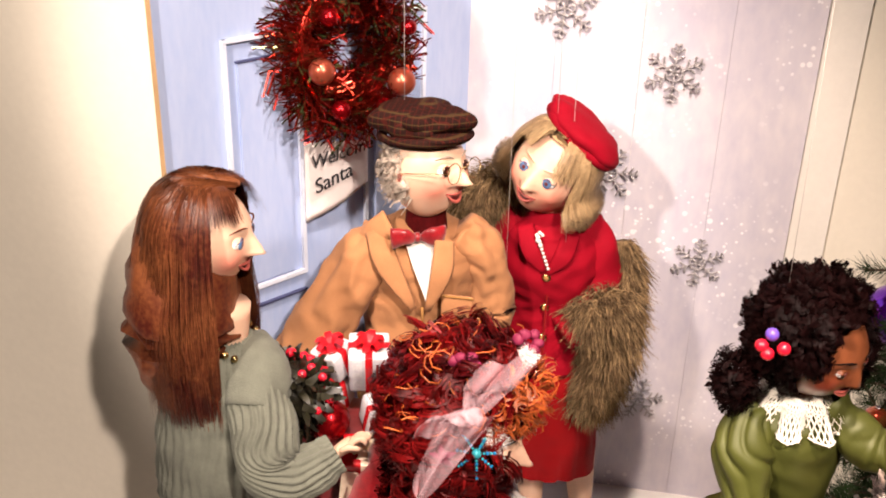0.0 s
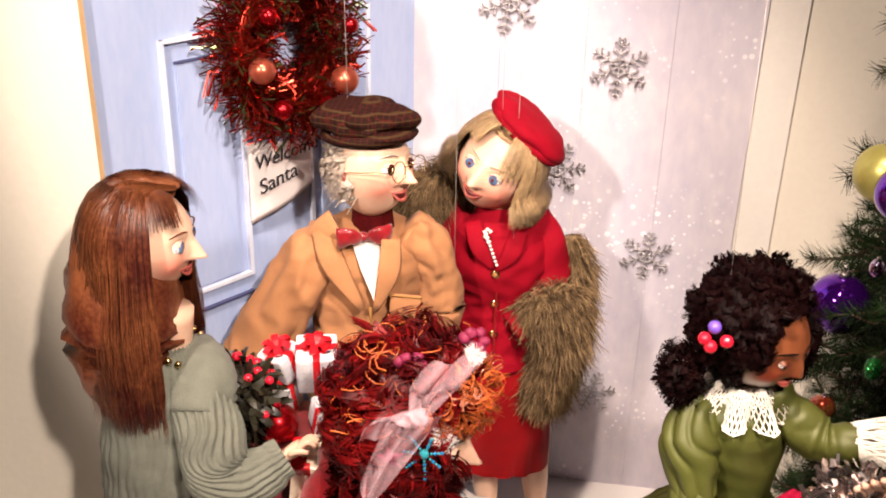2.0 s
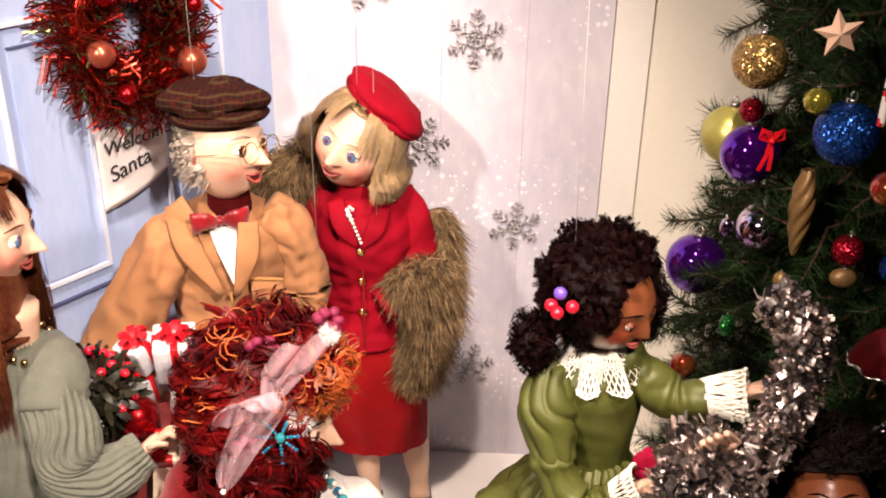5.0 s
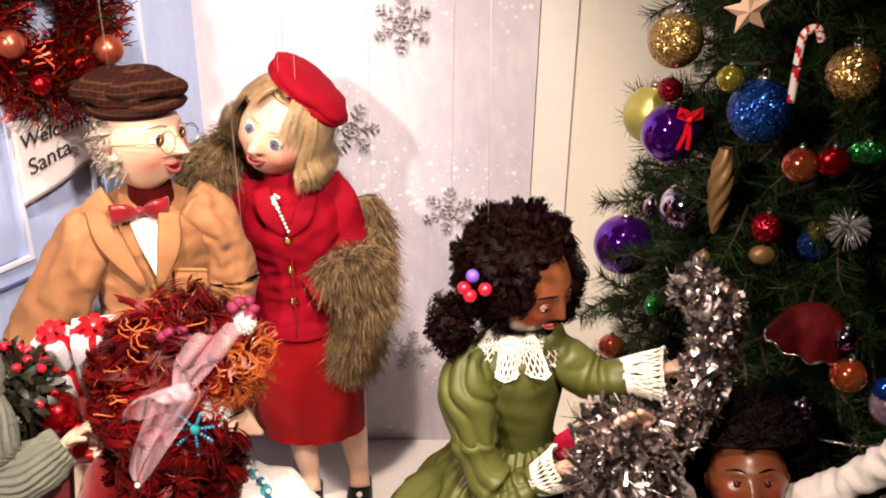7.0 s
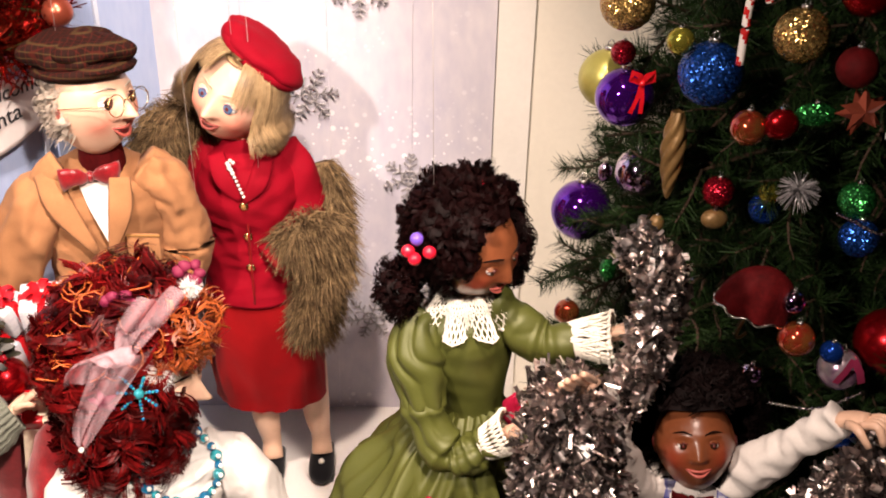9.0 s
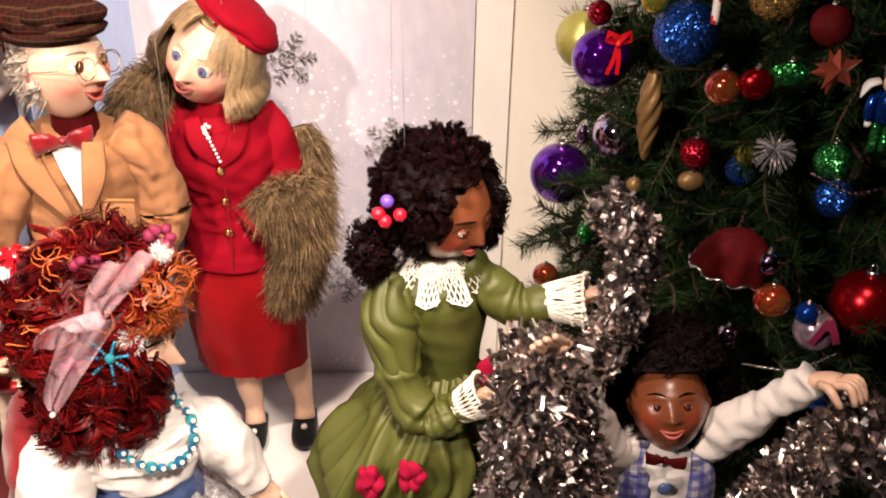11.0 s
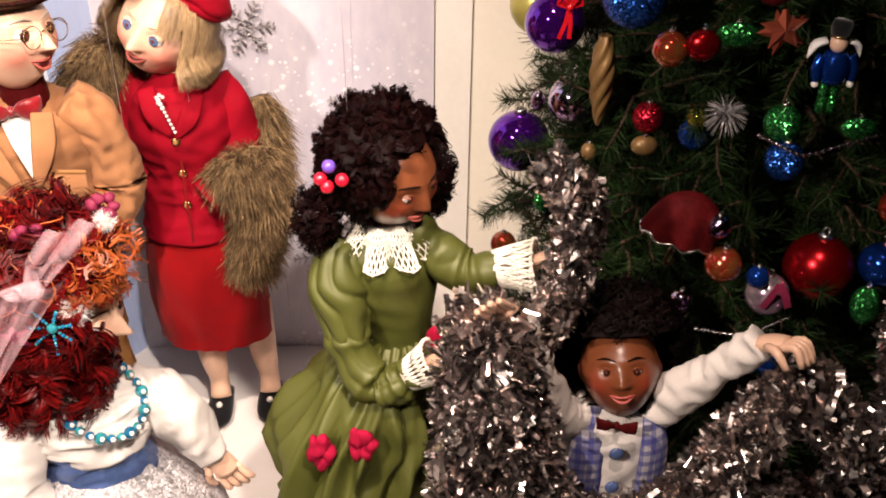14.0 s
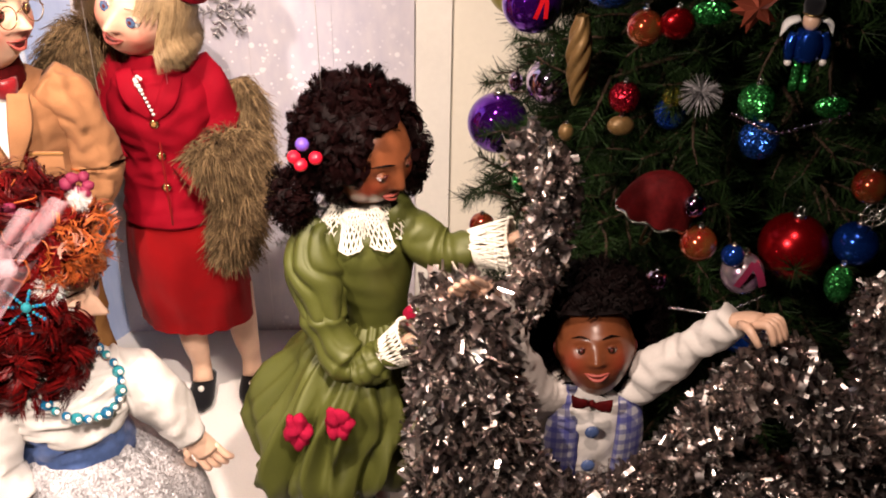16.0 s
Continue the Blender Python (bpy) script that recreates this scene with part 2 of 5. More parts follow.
GLASS_BLUE = mat("blue_mirror_ball", (0.01, 0.06, 0.38), 0.12, 0.8, vary=0.1, bump=0)
GLASS_RED = mat("red_pearl_ball", (0.34, 0.004, 0.008), 0.24, 0.85, vary=0.1, bump=0)
GLASS_SILVER = mat("silver_mirror_ball", (0.80, 0.76, 0.76), 0.08, 1.0, vary=0.1, second=(0.30, 0.12, 0.42), scale=22, bump=0)
DECO = mat("painted_red_gold_ball", (0.36, 0.012, 0.012), 0.14, 0.7, vary=0.1, second=(0.30, 0.11, 0.03), scale=42, bump=0, coat=0.5)
GOLD = mat("antique_gold", (0.24, 0.14, 0.05), 0.42, 0.35, vary=0.15, scale=40, bump=0.1)
PEARL_GREY = mat("grey_pearl_ball", (0.42, 0.38, 0.38), 0.22, 0.6, vary=0.1, second=(0.22, 0.10, 0.20), scale=30, bump=0)
CAP = mat("silver_cap", (0.70, 0.68, 0.64), 0.25, 1.0, vary=0.1, bump=0)
CANDY_RED = mat("candy_red", (0.55, 0.02, 0.02), 0.25, vary=0.05, bump=0)
CANDY_WHITE = mat("candy_white", (0.80, 0.75, 0.70), 0.25, vary=0.05, bump=0)
MAROON = dull(mat("maroon_velvet", (0.085, 0.004, 0.005), 0.7, vary=0.25, scale=40, bump=0.2), 0.08)
NEEDLE = island(dull(mat("green_plastic_needles", (0.016, 0.036, 0.009), 0.55, vary=0.25, scale=12, bump=0), 0.12), 0.6)
STEM = mat("brown_wire_stem", (0.06, 0.03, 0.015), 0.8, vary=0.2, bump=0.1)
PAPER = mat("cream_paper", (0.72, 0.66, 0.64), 0.8, vary=0.05, scale=8, bump=0.05)
INK = mat("black_ink", (0.02, 0.02, 0.025), 0.7, vary=0.1, bump=0)
GIFT_CHECK = plaid("check_gift_paper", (0.72, 0.71, 0.73), (0.42, 0.42, 0.48), (0.42, 0.42, 0.48), 22)
RIBBON_RED = mat("red_satin_ribbon", (0.55, 0.008, 0.015), 0.25, vary=0.15, scale=50, bump=0)
RIBBON_CREAM = mat("cream_satin_ribbon", (0.78, 0.66, 0.50), 0.35, vary=0.08, scale=50, bump=0)
SACK = mat("red_velvet_sack", (0.22, 0.006, 0.010), 0.6, vary=0.2, scale=14, bump=0.2, sheen=0.5)
HOLLY = island(mat("holly_leaf", (0.020, 0.018, 0.008), 0.45, vary=0.25, scale=40, bump=0), 0.6)
WOOD = mat("pale_wood", (0.55, 0.36, 0.18), 0.6, vary=0.15, scale=20, stretch=(1, 1, 0.15), bump=0.1)
STRING = mat("nylon_thread", (0.55, 0.50, 0.46), 0.4, vary=0.05, bump=0)


# ---- mesh building ----
def smooth_path(pts, n):
    """A Catmull-Rom line through pts, each a tuple of any length."""
    p = np.array(pts, float)
    p = np.vstack((2 * p[0] - p[1], p, 2 * p[-1] - p[-2]))
    out = []
    for i in range(n):
        u = i / (n - 1) * (len(p) - 3)
        k = min(int(u), len(p) - 4)
        f = u - k
        a, b, c, d = p[k:k + 4]
        out.append(0.5 * (2 * b + (c - a) * f + (2 * a - 5 * b + 4 * c - d) * f * f + (3 * b - a - 3 * c + d) * f ** 3))
    return np.array(out)


class Bag:
    """Collects surfaces with their materials and makes one mesh of them."""

    def __init__(self):
        self.v, self.f, self.m, self.mats, self.b = [], [], [], [], {}

    def add(self, verts, faces, material):
        if material not in self.mats:
            self.mats.append(material)
        k, base = self.mats.index(material), len(self.v)
        self.v.extend(tuple(map(float, p)) for p in verts)
        self.f.extend(tuple(base + i for i in f) for f in faces)
        self.m.extend([k] * len(faces))
        return base

    def sheet(self, fn, nu, nv, material, wrap=True):
        """fn(u, v) with u, v in 0..1; wrapped in u."""
        verts = [fn(i / (nu if wrap else nu - 1), j / (nv - 1)) for j in range(nv) for i in range(nu)]
        faces = []
        for j in range(nv - 1):
            for i in range(nu if wrap else nu - 1):
                k = (i + 1) % nu
                faces.append((j * nu + i, j * nu + k, (j + 1) * nu + k, (j + 1) * nu + i))
        return self.add(verts, faces, material)

    def tube(self, pts, radii, material, n=14, seg=14, fold=0.0, freq=22.0, flat=1.0, side=(0, 0, 1), rib=0.0, ribs=12, caps=True, gather=0.0, pleats=7, twist=2.0):
        """A soft limb along pts. fold: creases; flat: width of the section across 'side'; rib: knitted ribs along it."""
        r = radii if isinstance(radii, (list, tuple)) else [radii] * len(pts)
        c = smooth_path([(*p, q) for p, q in zip(pts, r)], n)
        up0 = Vector(side)
        verts = []
        for j in range(n):
            a, b = c[max(j - 1, 0)][:3], c[min(j + 1, n - 1)][:3]
            t = Vector(b - a).normalized()
            x = t.cross(up0)
            x = (x if x.length > 1e-4 else t.orthogonal()).normalized()
            y = t.cross(x)
            for i in range(seg):
                ang = i / seg * math.tau
                o = x * math.cos(ang) + y * math.sin(ang) * flat
                rr = max(c[j][3], 0.0003)
                q = Vector(c[j][:3]) + o * rr
                if fold:
                    q += o.normalized() * fold * (0.9 - 3.0 * abs(noise.noise(q * freq * 0.7 + Vector((3, 7, j * 0.12)))) + 0.5 * noise.noise(q * freq * 1.7))
                if gather:
                    q += o.normalized() * gather * (2 * abs(math.sin(ang * pleats / 2 + twist * j / n + 2.0 * noise.noise(q * 24))) ** 0.6 - 1.2)
                if rib:
                    q += o.normalized() * rib * math.cos(ang * ribs)
                verts.append(q)
        faces = [(j * seg + i, j * seg + (i + 1) % seg, (j + 1) * seg + (i + 1) % seg, (j + 1) * seg + i) for j in range(n - 1) for i in range(seg)]
        if caps:
            faces += [tuple(range(seg))[::-1], tuple((n - 1) * seg + i for i in range(seg))]
        return self.add(verts, faces, material)

    def ball(self, c, r, material, m=None, nu=16, nv=10, fold=0.0, freq=20.0, keep=None):
        """An ellipsoid; m places it; keep(direction) picks its faces."""
        r = (r, r, r) if isinstance(r, (int, float)) else r
        dirs, verts = [], []
        for j in range(nv + 1):
            e = math.pi * (j / nv - 0.5)
            for i in range(nu):
                a = i / nu * math.tau
                d = Vector((math.cos(e) * math.cos(a), math.cos(e) * math.sin(a), math.sin(e)))
                dirs.append(d)
                p = Vector((d.x * r[0], d.y * r[1], d.z * r[2]))
                if fold:
                    p *= 1 + fold * noise.noise((p + Vector(c)) * freq)
                p += Vector(c)
                verts.append(m @ p if m else p)
        faces = [(j * nu + i, j * nu + (i + 1) % nu, (j + 1) * nu + (i + 1) % nu, (j + 1) * nu + i) for j in range(nv) for i in range(nu)]
        if keep:
            faces = [f for f in faces if keep(sum((dirs[i] for i in f), Vector()) / 4)]
        return self.add(verts, faces, material)

    def strip(self, pts, width, material, side=None, taper=True):
        """A thin blade or lock along pts."""
        n = len(pts)
        verts = []
        for j in range(n):
            p = Vector(pts[j])
            t = (Vector(pts[min(j + 1, n - 1)]) - Vector(pts[max(j - 1, 0)]))
            s = t.cross(Vector(side) if side is not None else Vector((0.3, -1, 0.2)))
            s = (s if s.length > 1e-6 else t.orthogonal()).normalized()
            w = width * 0.5 * (1 - 0.75 * j / (n - 1) if taper else 1)
            verts += [p - s * w, p + s * w]
        self.add(verts, [(2 * j, 2 * j + 1, 2 * j + 3, 2 * j + 2) for j in range(n - 1)], material)

    def box(self, c, size, material, m=None, bevel=0.002):
        bm = bmesh.new()
        bmesh.ops.create_cube(bm, size=1)
        bmesh.ops.scale(bm, vec=size, verts=bm.verts)
        if bevel:
            bmesh.ops.bevel(bm, geom=list(bm.edges), offset=bevel, segments=2, affect="EDGES", profile=0.5)
        mm = (m or Matrix()) @ Matrix.Translation(c)
        bm.verts.ensure_lookup_table()
        self.add([mm @ v.co for v in bm.verts], [tuple(v.index for v in f.verts) for f in bm.faces], material)
        bm.free()

    def make(self, name, parent=None, flat=False, label=""):
        me = bpy.data.meshes.new(name)
        me.from_pydata(self.v, [], self.f)
        for m in self.mats:
            me.materials.append(m)
        me.polygons.foreach_set("material_index", self.m)
        me.polygons.foreach_set("use_smooth", [not flat] * len(self.f))
        if self.b:
            at = me.attributes.new("blush", "FLOAT", "POINT")
            vals = np.zeros(len(self.v), np.float32)
            for k, x in self.b.items():
                vals[k] = x
            at.data.foreach_set("value", vals)
        me.update()
        ob = new(name, me)
        ob.parent = parent
        if label:
            ob["label"] = label
        return ob


def slab(name, corners, thick, material, kind="structure", parent=None):
    """A flat board from four corners; it thickens to the back of its winding."""
    c = [Vector(p) for p in corners]
    n = (c[1] - c[0]).cross(c[2] - c[0]).normalized()
    b = Bag()
    b.add(c + [p - n * thick for p in c], [(0, 1, 2, 3), (7, 6, 5, 4), (0, 4, 5, 1), (1, 5, 6, 2), (2, 6, 7, 3), (3, 7, 4, 0)], material)
    ob = b.make(name, parent, flat=True)
    if kind:
        tagged(ob, kind=kind)
    return ob


# ---- the stage: floor, back wall, angled door, side walls ----
CX = 0.532                     # the corner of door and back wall
DA = radians(55)
DDIR = Vector((-math.cos(DA), -math.sin(DA), 0))
DNOR = Vector((math.sin(DA), -math.cos(DA), 0))
DLEN = 0.537


def on_door(u, z, off=0.0):
    return Vector((CX, 0, z)) + DDIR * u + DNOR * off


fl = Bag()
fl.sheet(lambda u, v: (-0.9 + 3.2 * u, -1.15 + 1.45 * v, 0.0025 * noise.noise(Vector((u * 60, v * 44, 0))) - 0.0025), 110, 60, CLOTH_WHITE, wrap=False)
tagged(fl.make("stage_floor"), "white cloth spread over the display floor", "floor", kind="structure")
slab("floor", [(-2.5, -4, -0.008), (3.5, -4, -0.008), (3.5, 0.3, -0.008), (-2.5, 0.3, -0.008)], 0.1, DARKWALL)
wall = slab("wall_north", [(CX - 0.3, 0.012, -0.02), (3.5, 0.012, -0.02), (3.5, 0.012, 2.6), (CX - 0.3, 0.012, 2.6)], 0.1, CREAM)
tagged(wall, "cream painted back wall behind the display", "wall")
for k, (x0, x1) in enumerate(((CX, 0.6627), (0.6631, 0.7907), (0.7911, 0.9187), (0.9191, 1.0445))):
    slab("board", [(x0, 0, -0.01), (x1, 0, -0.01), (x1, 0, 2.59), (x0, 0, 2.59)], 0.0118, PANEL, "", wall)
slab("trim", [(1.046, 0.005, -0.01), (1.102, 0.005, -0.01), (1.102, 0.005, 2.59), (1.046, 0.005, 2.59)], 0.0065, WHITE_TRIM, "", wall)
left_a, left_b = on_door(DLEN, 0, 0.006), on_door(DLEN, 0, 0.006) + Vector((-2.2, 0.14, 0))
lw = slab("wall_west", [(left_b.x, left_b.y, -0.02), (left_a.x, left_a.y, -0.02), (left_a.x, left_a.y, 2.6), (left_b.x, left_b.y, 2.6)], 0.1, CREAM)
tagged(lw, "cream painted side wall next to the door", "wall")
slab("ceiling", [(-2.5, 0.3, 2.6), (3.5, 0.3, 2.6), (3.5, -4, 2.6), (-2.5, -4, 2.6)], 0.1, DARKWALL)
slab("wall_south", [(3.5, -4, 0), (-2.5, -4, 0), (-2.5, -4, 2.6), (3.5, -4, 2.6)], 0.1, DARKWALL)
slab("wall_east", [(3.0, 0.0, 0), (3.0, -4, 0), (3.0, -4, 2.6), (3.0, 0.0, 2.6)], 0.1, DARKWALL)
slab("wall_far_west", [(-2.0, -4, 0), (-2.0, -0.9, 0), (-2.0, -0.9, 2.6), (-2.0, -4, 2.6)], 0.1, DARKWALL)

door = slab("door_1", [on_door(DLEN, -0.01), on_door(0, -0.01), on_door(0, 1.35), on_door(DLEN, 1.35)], 0.02, BLUE)
tagged(door, "pale blue painted toy-size panelled door", "door")


def door_piece(name, u0, u1, z0, z1, off, material, skew=0.0):
    return slab(name, [on_door(u1, z0, off), on_door(u0, z0 + skew, off), on_door(u0, z1 + skew, off), on_door(u1, z1, off)], off - 0.0005, material, "", door)


for zb, zt in ((0.502, 0.855), (0.06, 0.388)):
    for ua, ub in ((0.324, 0.438), (0.098, 0.212)):
        door_piece("panel", ua + 0.02, ub - 0.02, zb + 0.01, zt - 0.03, 0.004, BLUE)
        door_piece("moulding", ub - 0.004, ub + 0.002, zb, zt, 0.006, BLUE_LIGHT)
        door_piece("moulding", ua, ub, zt - 0.005, zt, 0.0065, BLUE_LIGHT)
        door_piece("moulding", ua, ub, zb, zb + 0.006, 0.0065, BLUE_LIGHT)
        door_piece("moulding", ua - 0.002, ua + 0.004, zb, zt, 0.006, BLUE_LIGHT)
        door_piece("moulding", ua + 0.018, ub - 0.018, zt - 0.032, zt - 0.0295, 0.006, BLUE_DARK)
        door_piece("moulding", ua, ub + 0.01, zb - 0.028, zb - 0.025, 0.006, BLUE_DARK)
door_piece("edge", DLEN - 0.006, DLEN, -0.01, 1.35, 0.007, WOOD)


# ---- dolls: each one is a single mesh ----
def head(b, c, R, yaw, pitch, roll, skin, iris, mouth_open=0.10, nose=1.0, brow=None, eye=1.0):
    """A carved puppet head looking along yaw (degrees, 0 = east), tipped down by pitch. Returns its frame."""
    m = Matrix.Translation(c) @ Matrix.Rotation(radians(yaw), 4, "Z") @ Matrix.Rotation(radians(pitch), 4, "Y") @ Matrix.Rotation(radians(roll), 4, "X")
    base = len(b.v)
    spots = [(Vector((0.72, s * 0.55, -0.22)), 0.34) for s in (-1, 1)]
    nu, nv = 80, 60

    def skull(u, v):
        e, a = math.pi * (v - 0.5), u * math.tau
        x, y, z = math.cos(e) * math.cos(a), math.cos(e) * math.sin(a), math.sin(e)
        jaw = 1 - 0.22 * max(0, -z)
        p = Vector((x * (0.98 if x > 0 else 1.02) * jaw, y * 0.92 * jaw, z * 1.12))
        for s in (-1, 1):
            d = (p - Vector((0.80, s * 0.33, 0.16))).length
            p -= Vector((0.10, 0, 0)) * math.exp(-(d / 0.17) ** 2)
            d = (p - Vector((0.70, s * 0.50, -0.25))).length
            p += Vector((0.06, s * 0.05, 0)) * math.exp(-(d / 0.25) ** 2)
        d = (p - Vector((0.75, 0, -0.9))).length
        p += Vector((0.10, 0, -0.03)) * math.exp(-(d / 0.25) ** 2)
        for s in (-1, 1):
            d = math.hypot((p.y - s * 0.34) / 0.26, (p.z - 0.36) / 0.08)
            p += Vector((0.045, 0, 0)) * math.exp(-d * d) * (p.x > 0)
            d = math.hypot((p.y - s * 0.10) / 0.075, (p.z + 0.20) / 0.07)
            p += Vector((0.09 * nose, 0, 0)) * math.exp(-d * d) * (p.x > 0)
        if p.x > 0.3 and -0.42 < p.z < 0.45:
            f = (0.38 - p.z) / 0.56
            rise = max(0.0, min(1.0, f)) ** 1.3 if f < 1 else max(0.0, 1 - (f - 1) / 0.13)
            p.x += (0.10 + 0.34 * nose) * rise * math.exp(-(p.y / (0.085 + 0.065 * rise)) ** 2)
        p.x += 0.05 * math.exp(-(p.y / 0.30) ** 2 - ((p.z + 0.50) / 0.16) ** 2) * (p.x > 0)
        return p

    pts = [skull(i / nu, j / nv) for j in range(nv + 1) for i in range(nu)]
    b.add([m @ (p * R) for p in pts], [(j * nu + i, j * nu + (i + 1) % nu, (j + 1) * nu + (i + 1) % nu, (j + 1) * nu + i) for j in range(nv) for i in range(nu)], skin)
    for k, p in enumerate(pts):
        x = max(math.exp(-((p - s).length / w) ** 2) for s, w in spots)
        if x > 0.02:
            b.b[base + k] = 0.8 * x
    w = lambda x, y, z: m @ (Vector((x, y, z)) * R)
    for s in (-1, 1):
        b.ball((0.785 * R, s * 0.33 * R, 0.14 * R), (0.13 * R, 0.16 * eye * R, 0.12 * eye * R), EYE_WHITE, m, 12, 8)
        b.ball((0.888 * R, s * 0.335 * R, 0.14 * R), (0.040 * R, 0.108 * eye * R, 0.108 * eye * R), iris, m, 10, 6)
        b.ball((0.918 * R, s * 0.335 * R, 0.14 * R), (0.014 * R, 0.045 * eye * R, 0.045 * eye * R), MOUTH, m, 8, 6)
        b.ball((0.79 * R, s * 0.33 * R, 0.145 * R), (0.142 * R, 0.178 * eye * R, 0.140 * eye * R), skin, m, 18, 14, keep=lambda d: d.z > 0.52)
        b.ball((0.79 * R, s * 0.33 * R, 0.135 * R), (0.138 * R, 0.172 * eye * R, 0.132 * eye * R), skin, m, 18, 14, keep=lambda d: d.z < -0.62)
        b.tube([w(0.885, s * 0.19, 0.155), w(0.922, s * 0.33, 0.145 + 0.080 * eye), w(0.83, s * (0.33 + 0.17 * eye), 0.15)], [0.006 * R, 0.013 * R, 0.005 * R], MOUTH, 10, 6)
        b.tube([w(0.95, s * 0.14, 0.40), w(0.91, s * 0.34, 0.47), w(0.72, s * 0.55, 0.40)], [0.012 * R, 0.022 * R, 0.008 * R], brow or MOUTH, 8, 6)
        b.ball((-0.02 * R, s * 0.86 * R, 0.0), (0.17 * R, 0.09 * R, 0.26 * R), skin, m, 12, 8)
        b.ball((0.03 * R, s * 0.94 * R, 0.03 * R), (0.07 * R, 0.03 * R, 0.13 * R), LIP if skin is not SKIN_BROWN else MOUTH, m, 8, 6)
    b.ball((0.80 * R, 0, -0.53 * R), (0.08 * R, 0.20 * R, mouth_open * R), MOUTH, m, 14, 8)
    b.tube([w(0.81, -0.29, -0.40), w(0.90, -0.12, -0.45 + 0.02), w(0.92, 0, -0.47 + 0.03), w(0.90, 0.12, -0.45 + 0.02), w(0.81, 0.29, -0.40)], [0.012 * R, 0.034 * R, 0.028 * R, 0.034 * R, 0.012 * R], LIP, 14, 8)
    b.tube([w(0.80, -0.28, -0.41), w(0.88, -0.12, -0.50 - mouth_open), w(0.90, 0, -0.53 - mouth_open), w(0.88, 0.12, -0.50 - mouth_open), w(0.80, 0.28, -0.41)], [0.012 * R, 0.034 * R, 0.042 * R, 0.034 * R, 0.012 * R], LIP, 14, 8)
    return m


def straight_hair(b, m, R, material, n, drop, face=55, spread=1.0, lift=1.08, width=0.07, flick=0.0, fringe=0):
    """Combed hair: locks run from the parting over the skull and hang; the face stays free."""
    rnd = random.Random(5)
    inv = m.to_3x3().inverted()
    down = (inv @ Vector((0, 0, -1))).normalized()
    for k in range(n):
        front = k < fringe
        az = radians(rnd.choice((-1, 1)) * rnd.uniform(0.42, 1.0) * face) if front else radians(rnd.uniform(face, 360 - face))
        side = 1 if az < math.pi else -1
        s, pts = rnd.uniform(lift, lift + 0.10), []
        start = Vector((rnd.uniform(-0.3, 0.55), side * rnd.uniform(0, 0.1), 1.1))
        end_e = radians(rnd.uniform(14, 40) if az > 0 else rnd.uniform(28, 45)) if front else radians(rnd.uniform(-12, 5))
        for j in range(6):
            f = j / 5
            e = math.pi / 2 * (1 - f) + end_e * f
            q = Vector((math.cos(e) * math.cos(az) * 1.02, math.cos(e) * math.sin(az) * 0.92, math.sin(e) * 1.16)) * s
            q = q.lerp(start * s, max(0, 1 - f * 2.2))
            q.z = min(q.z, 1.17)
            pts.append(q)
        if not front:
            L = drop * (1.06 - 0.42 * rnd.random() ** 2)
            out = Vector((math.cos(az), math.sin(az), 0))
            for j in range(1, 6):
                f = j / 5
                wave = 0.11 * math.sin(f * 6 + az * 4 + s * 30) + rnd.uniform(-0.03, 0.03)
                pts.append(pts[5] + down * L * f + out * (0.10 * spread * f + wave + (flick * f * f)))
        o = Vector((rnd.uniform(-1, 1), rnd.uniform(-1, 1), rnd.uniform(-1, 1))) * 0.02
        c = smooth_path([(m @ ((p + o) * R))[:] for p in pts], 12 if not front else 7)
        cen = m @ Vector((0, 0, 0))
        mid = Vector(c[len(c) // 2]) - cen
        b.strip(c, width * R * rnd.uniform(0.5, 1.2), material, side=mid)
    b.ball((0, 0, 0), (1.06 * R, 0.93 * R, 1.16 * R), material, m, 24, 16, keep=lambda d: d.z > 0.72 + 0.25 * d.x or d.x < 0.0 and d.z > -0.4)


def curls(b, m, size, material, n, loop, thick, seed, keep=None, turns=2.0, hang=0.5, extra=None, lock=1):
    """Ringlets over an ellipsoid of hair."""
    rnd = random.Random(seed)
    done = 0
    while done < n:
        d = Vector((rnd.gauss(0, 1), rnd.gauss(0, 1), rnd.gauss(0, 1))).normalized()
        if keep and not keep(d):
            continue
        done += 1
        p = Vector((d.x * size[0], d.y * size[1], d.z * size[2])) * rnd.uniform(0.86, 1.06)
        t = (d.orthogonal() * rnd.uniform(-1, 1) + d.cross(d.orthogonal()) * rnd.uniform(-1, 1) + Vector((0, 0, -hang * 1.5))).normalized()
        x = t.orthogonal().normalized()
        y = t.cross(x)
        ln, r = loop * rnd.uniform(1.5, 4.0), loop * rnd.uniform(0.55, 1.1)
        pts = []
        ph, tn = rnd.uniform(0, 6.28), turns * rnd.uniform(0.7, 1.3)
        for j in range(13):
            f = j / 12
            a = ph + f * tn * math.tau
            pts.append(m @ (p + t * ln * (f - 0.5) + (x * math.cos(a) + y * math.sin(a)) * r * (1 - 0.3 * f)))
        mt = extra if extra and rnd.random() < 0.16 else material
        for _ in range(lock):
            o = Vector((rnd.gauss(0, 1), rnd.gauss(0, 1), rnd.gauss(0, 1))) * thick * (2.6 if lock > 1 else 0)
            w = 1 + rnd.uniform(-0.12, 0.12)
            mid = sum(pts, Vector()) / 13
            line = [mid + (q - mid) * w + o for q in pts]
            if lock > 1:
                b.strip(line, thick * 2.4, mt, side=m.to_3x3() @ d)
            else:
                b.tube([q[:] for q in line], [thick * (1 - 0.6 * j / 12) for j in range(13)], mt, 15, 4, caps=False)


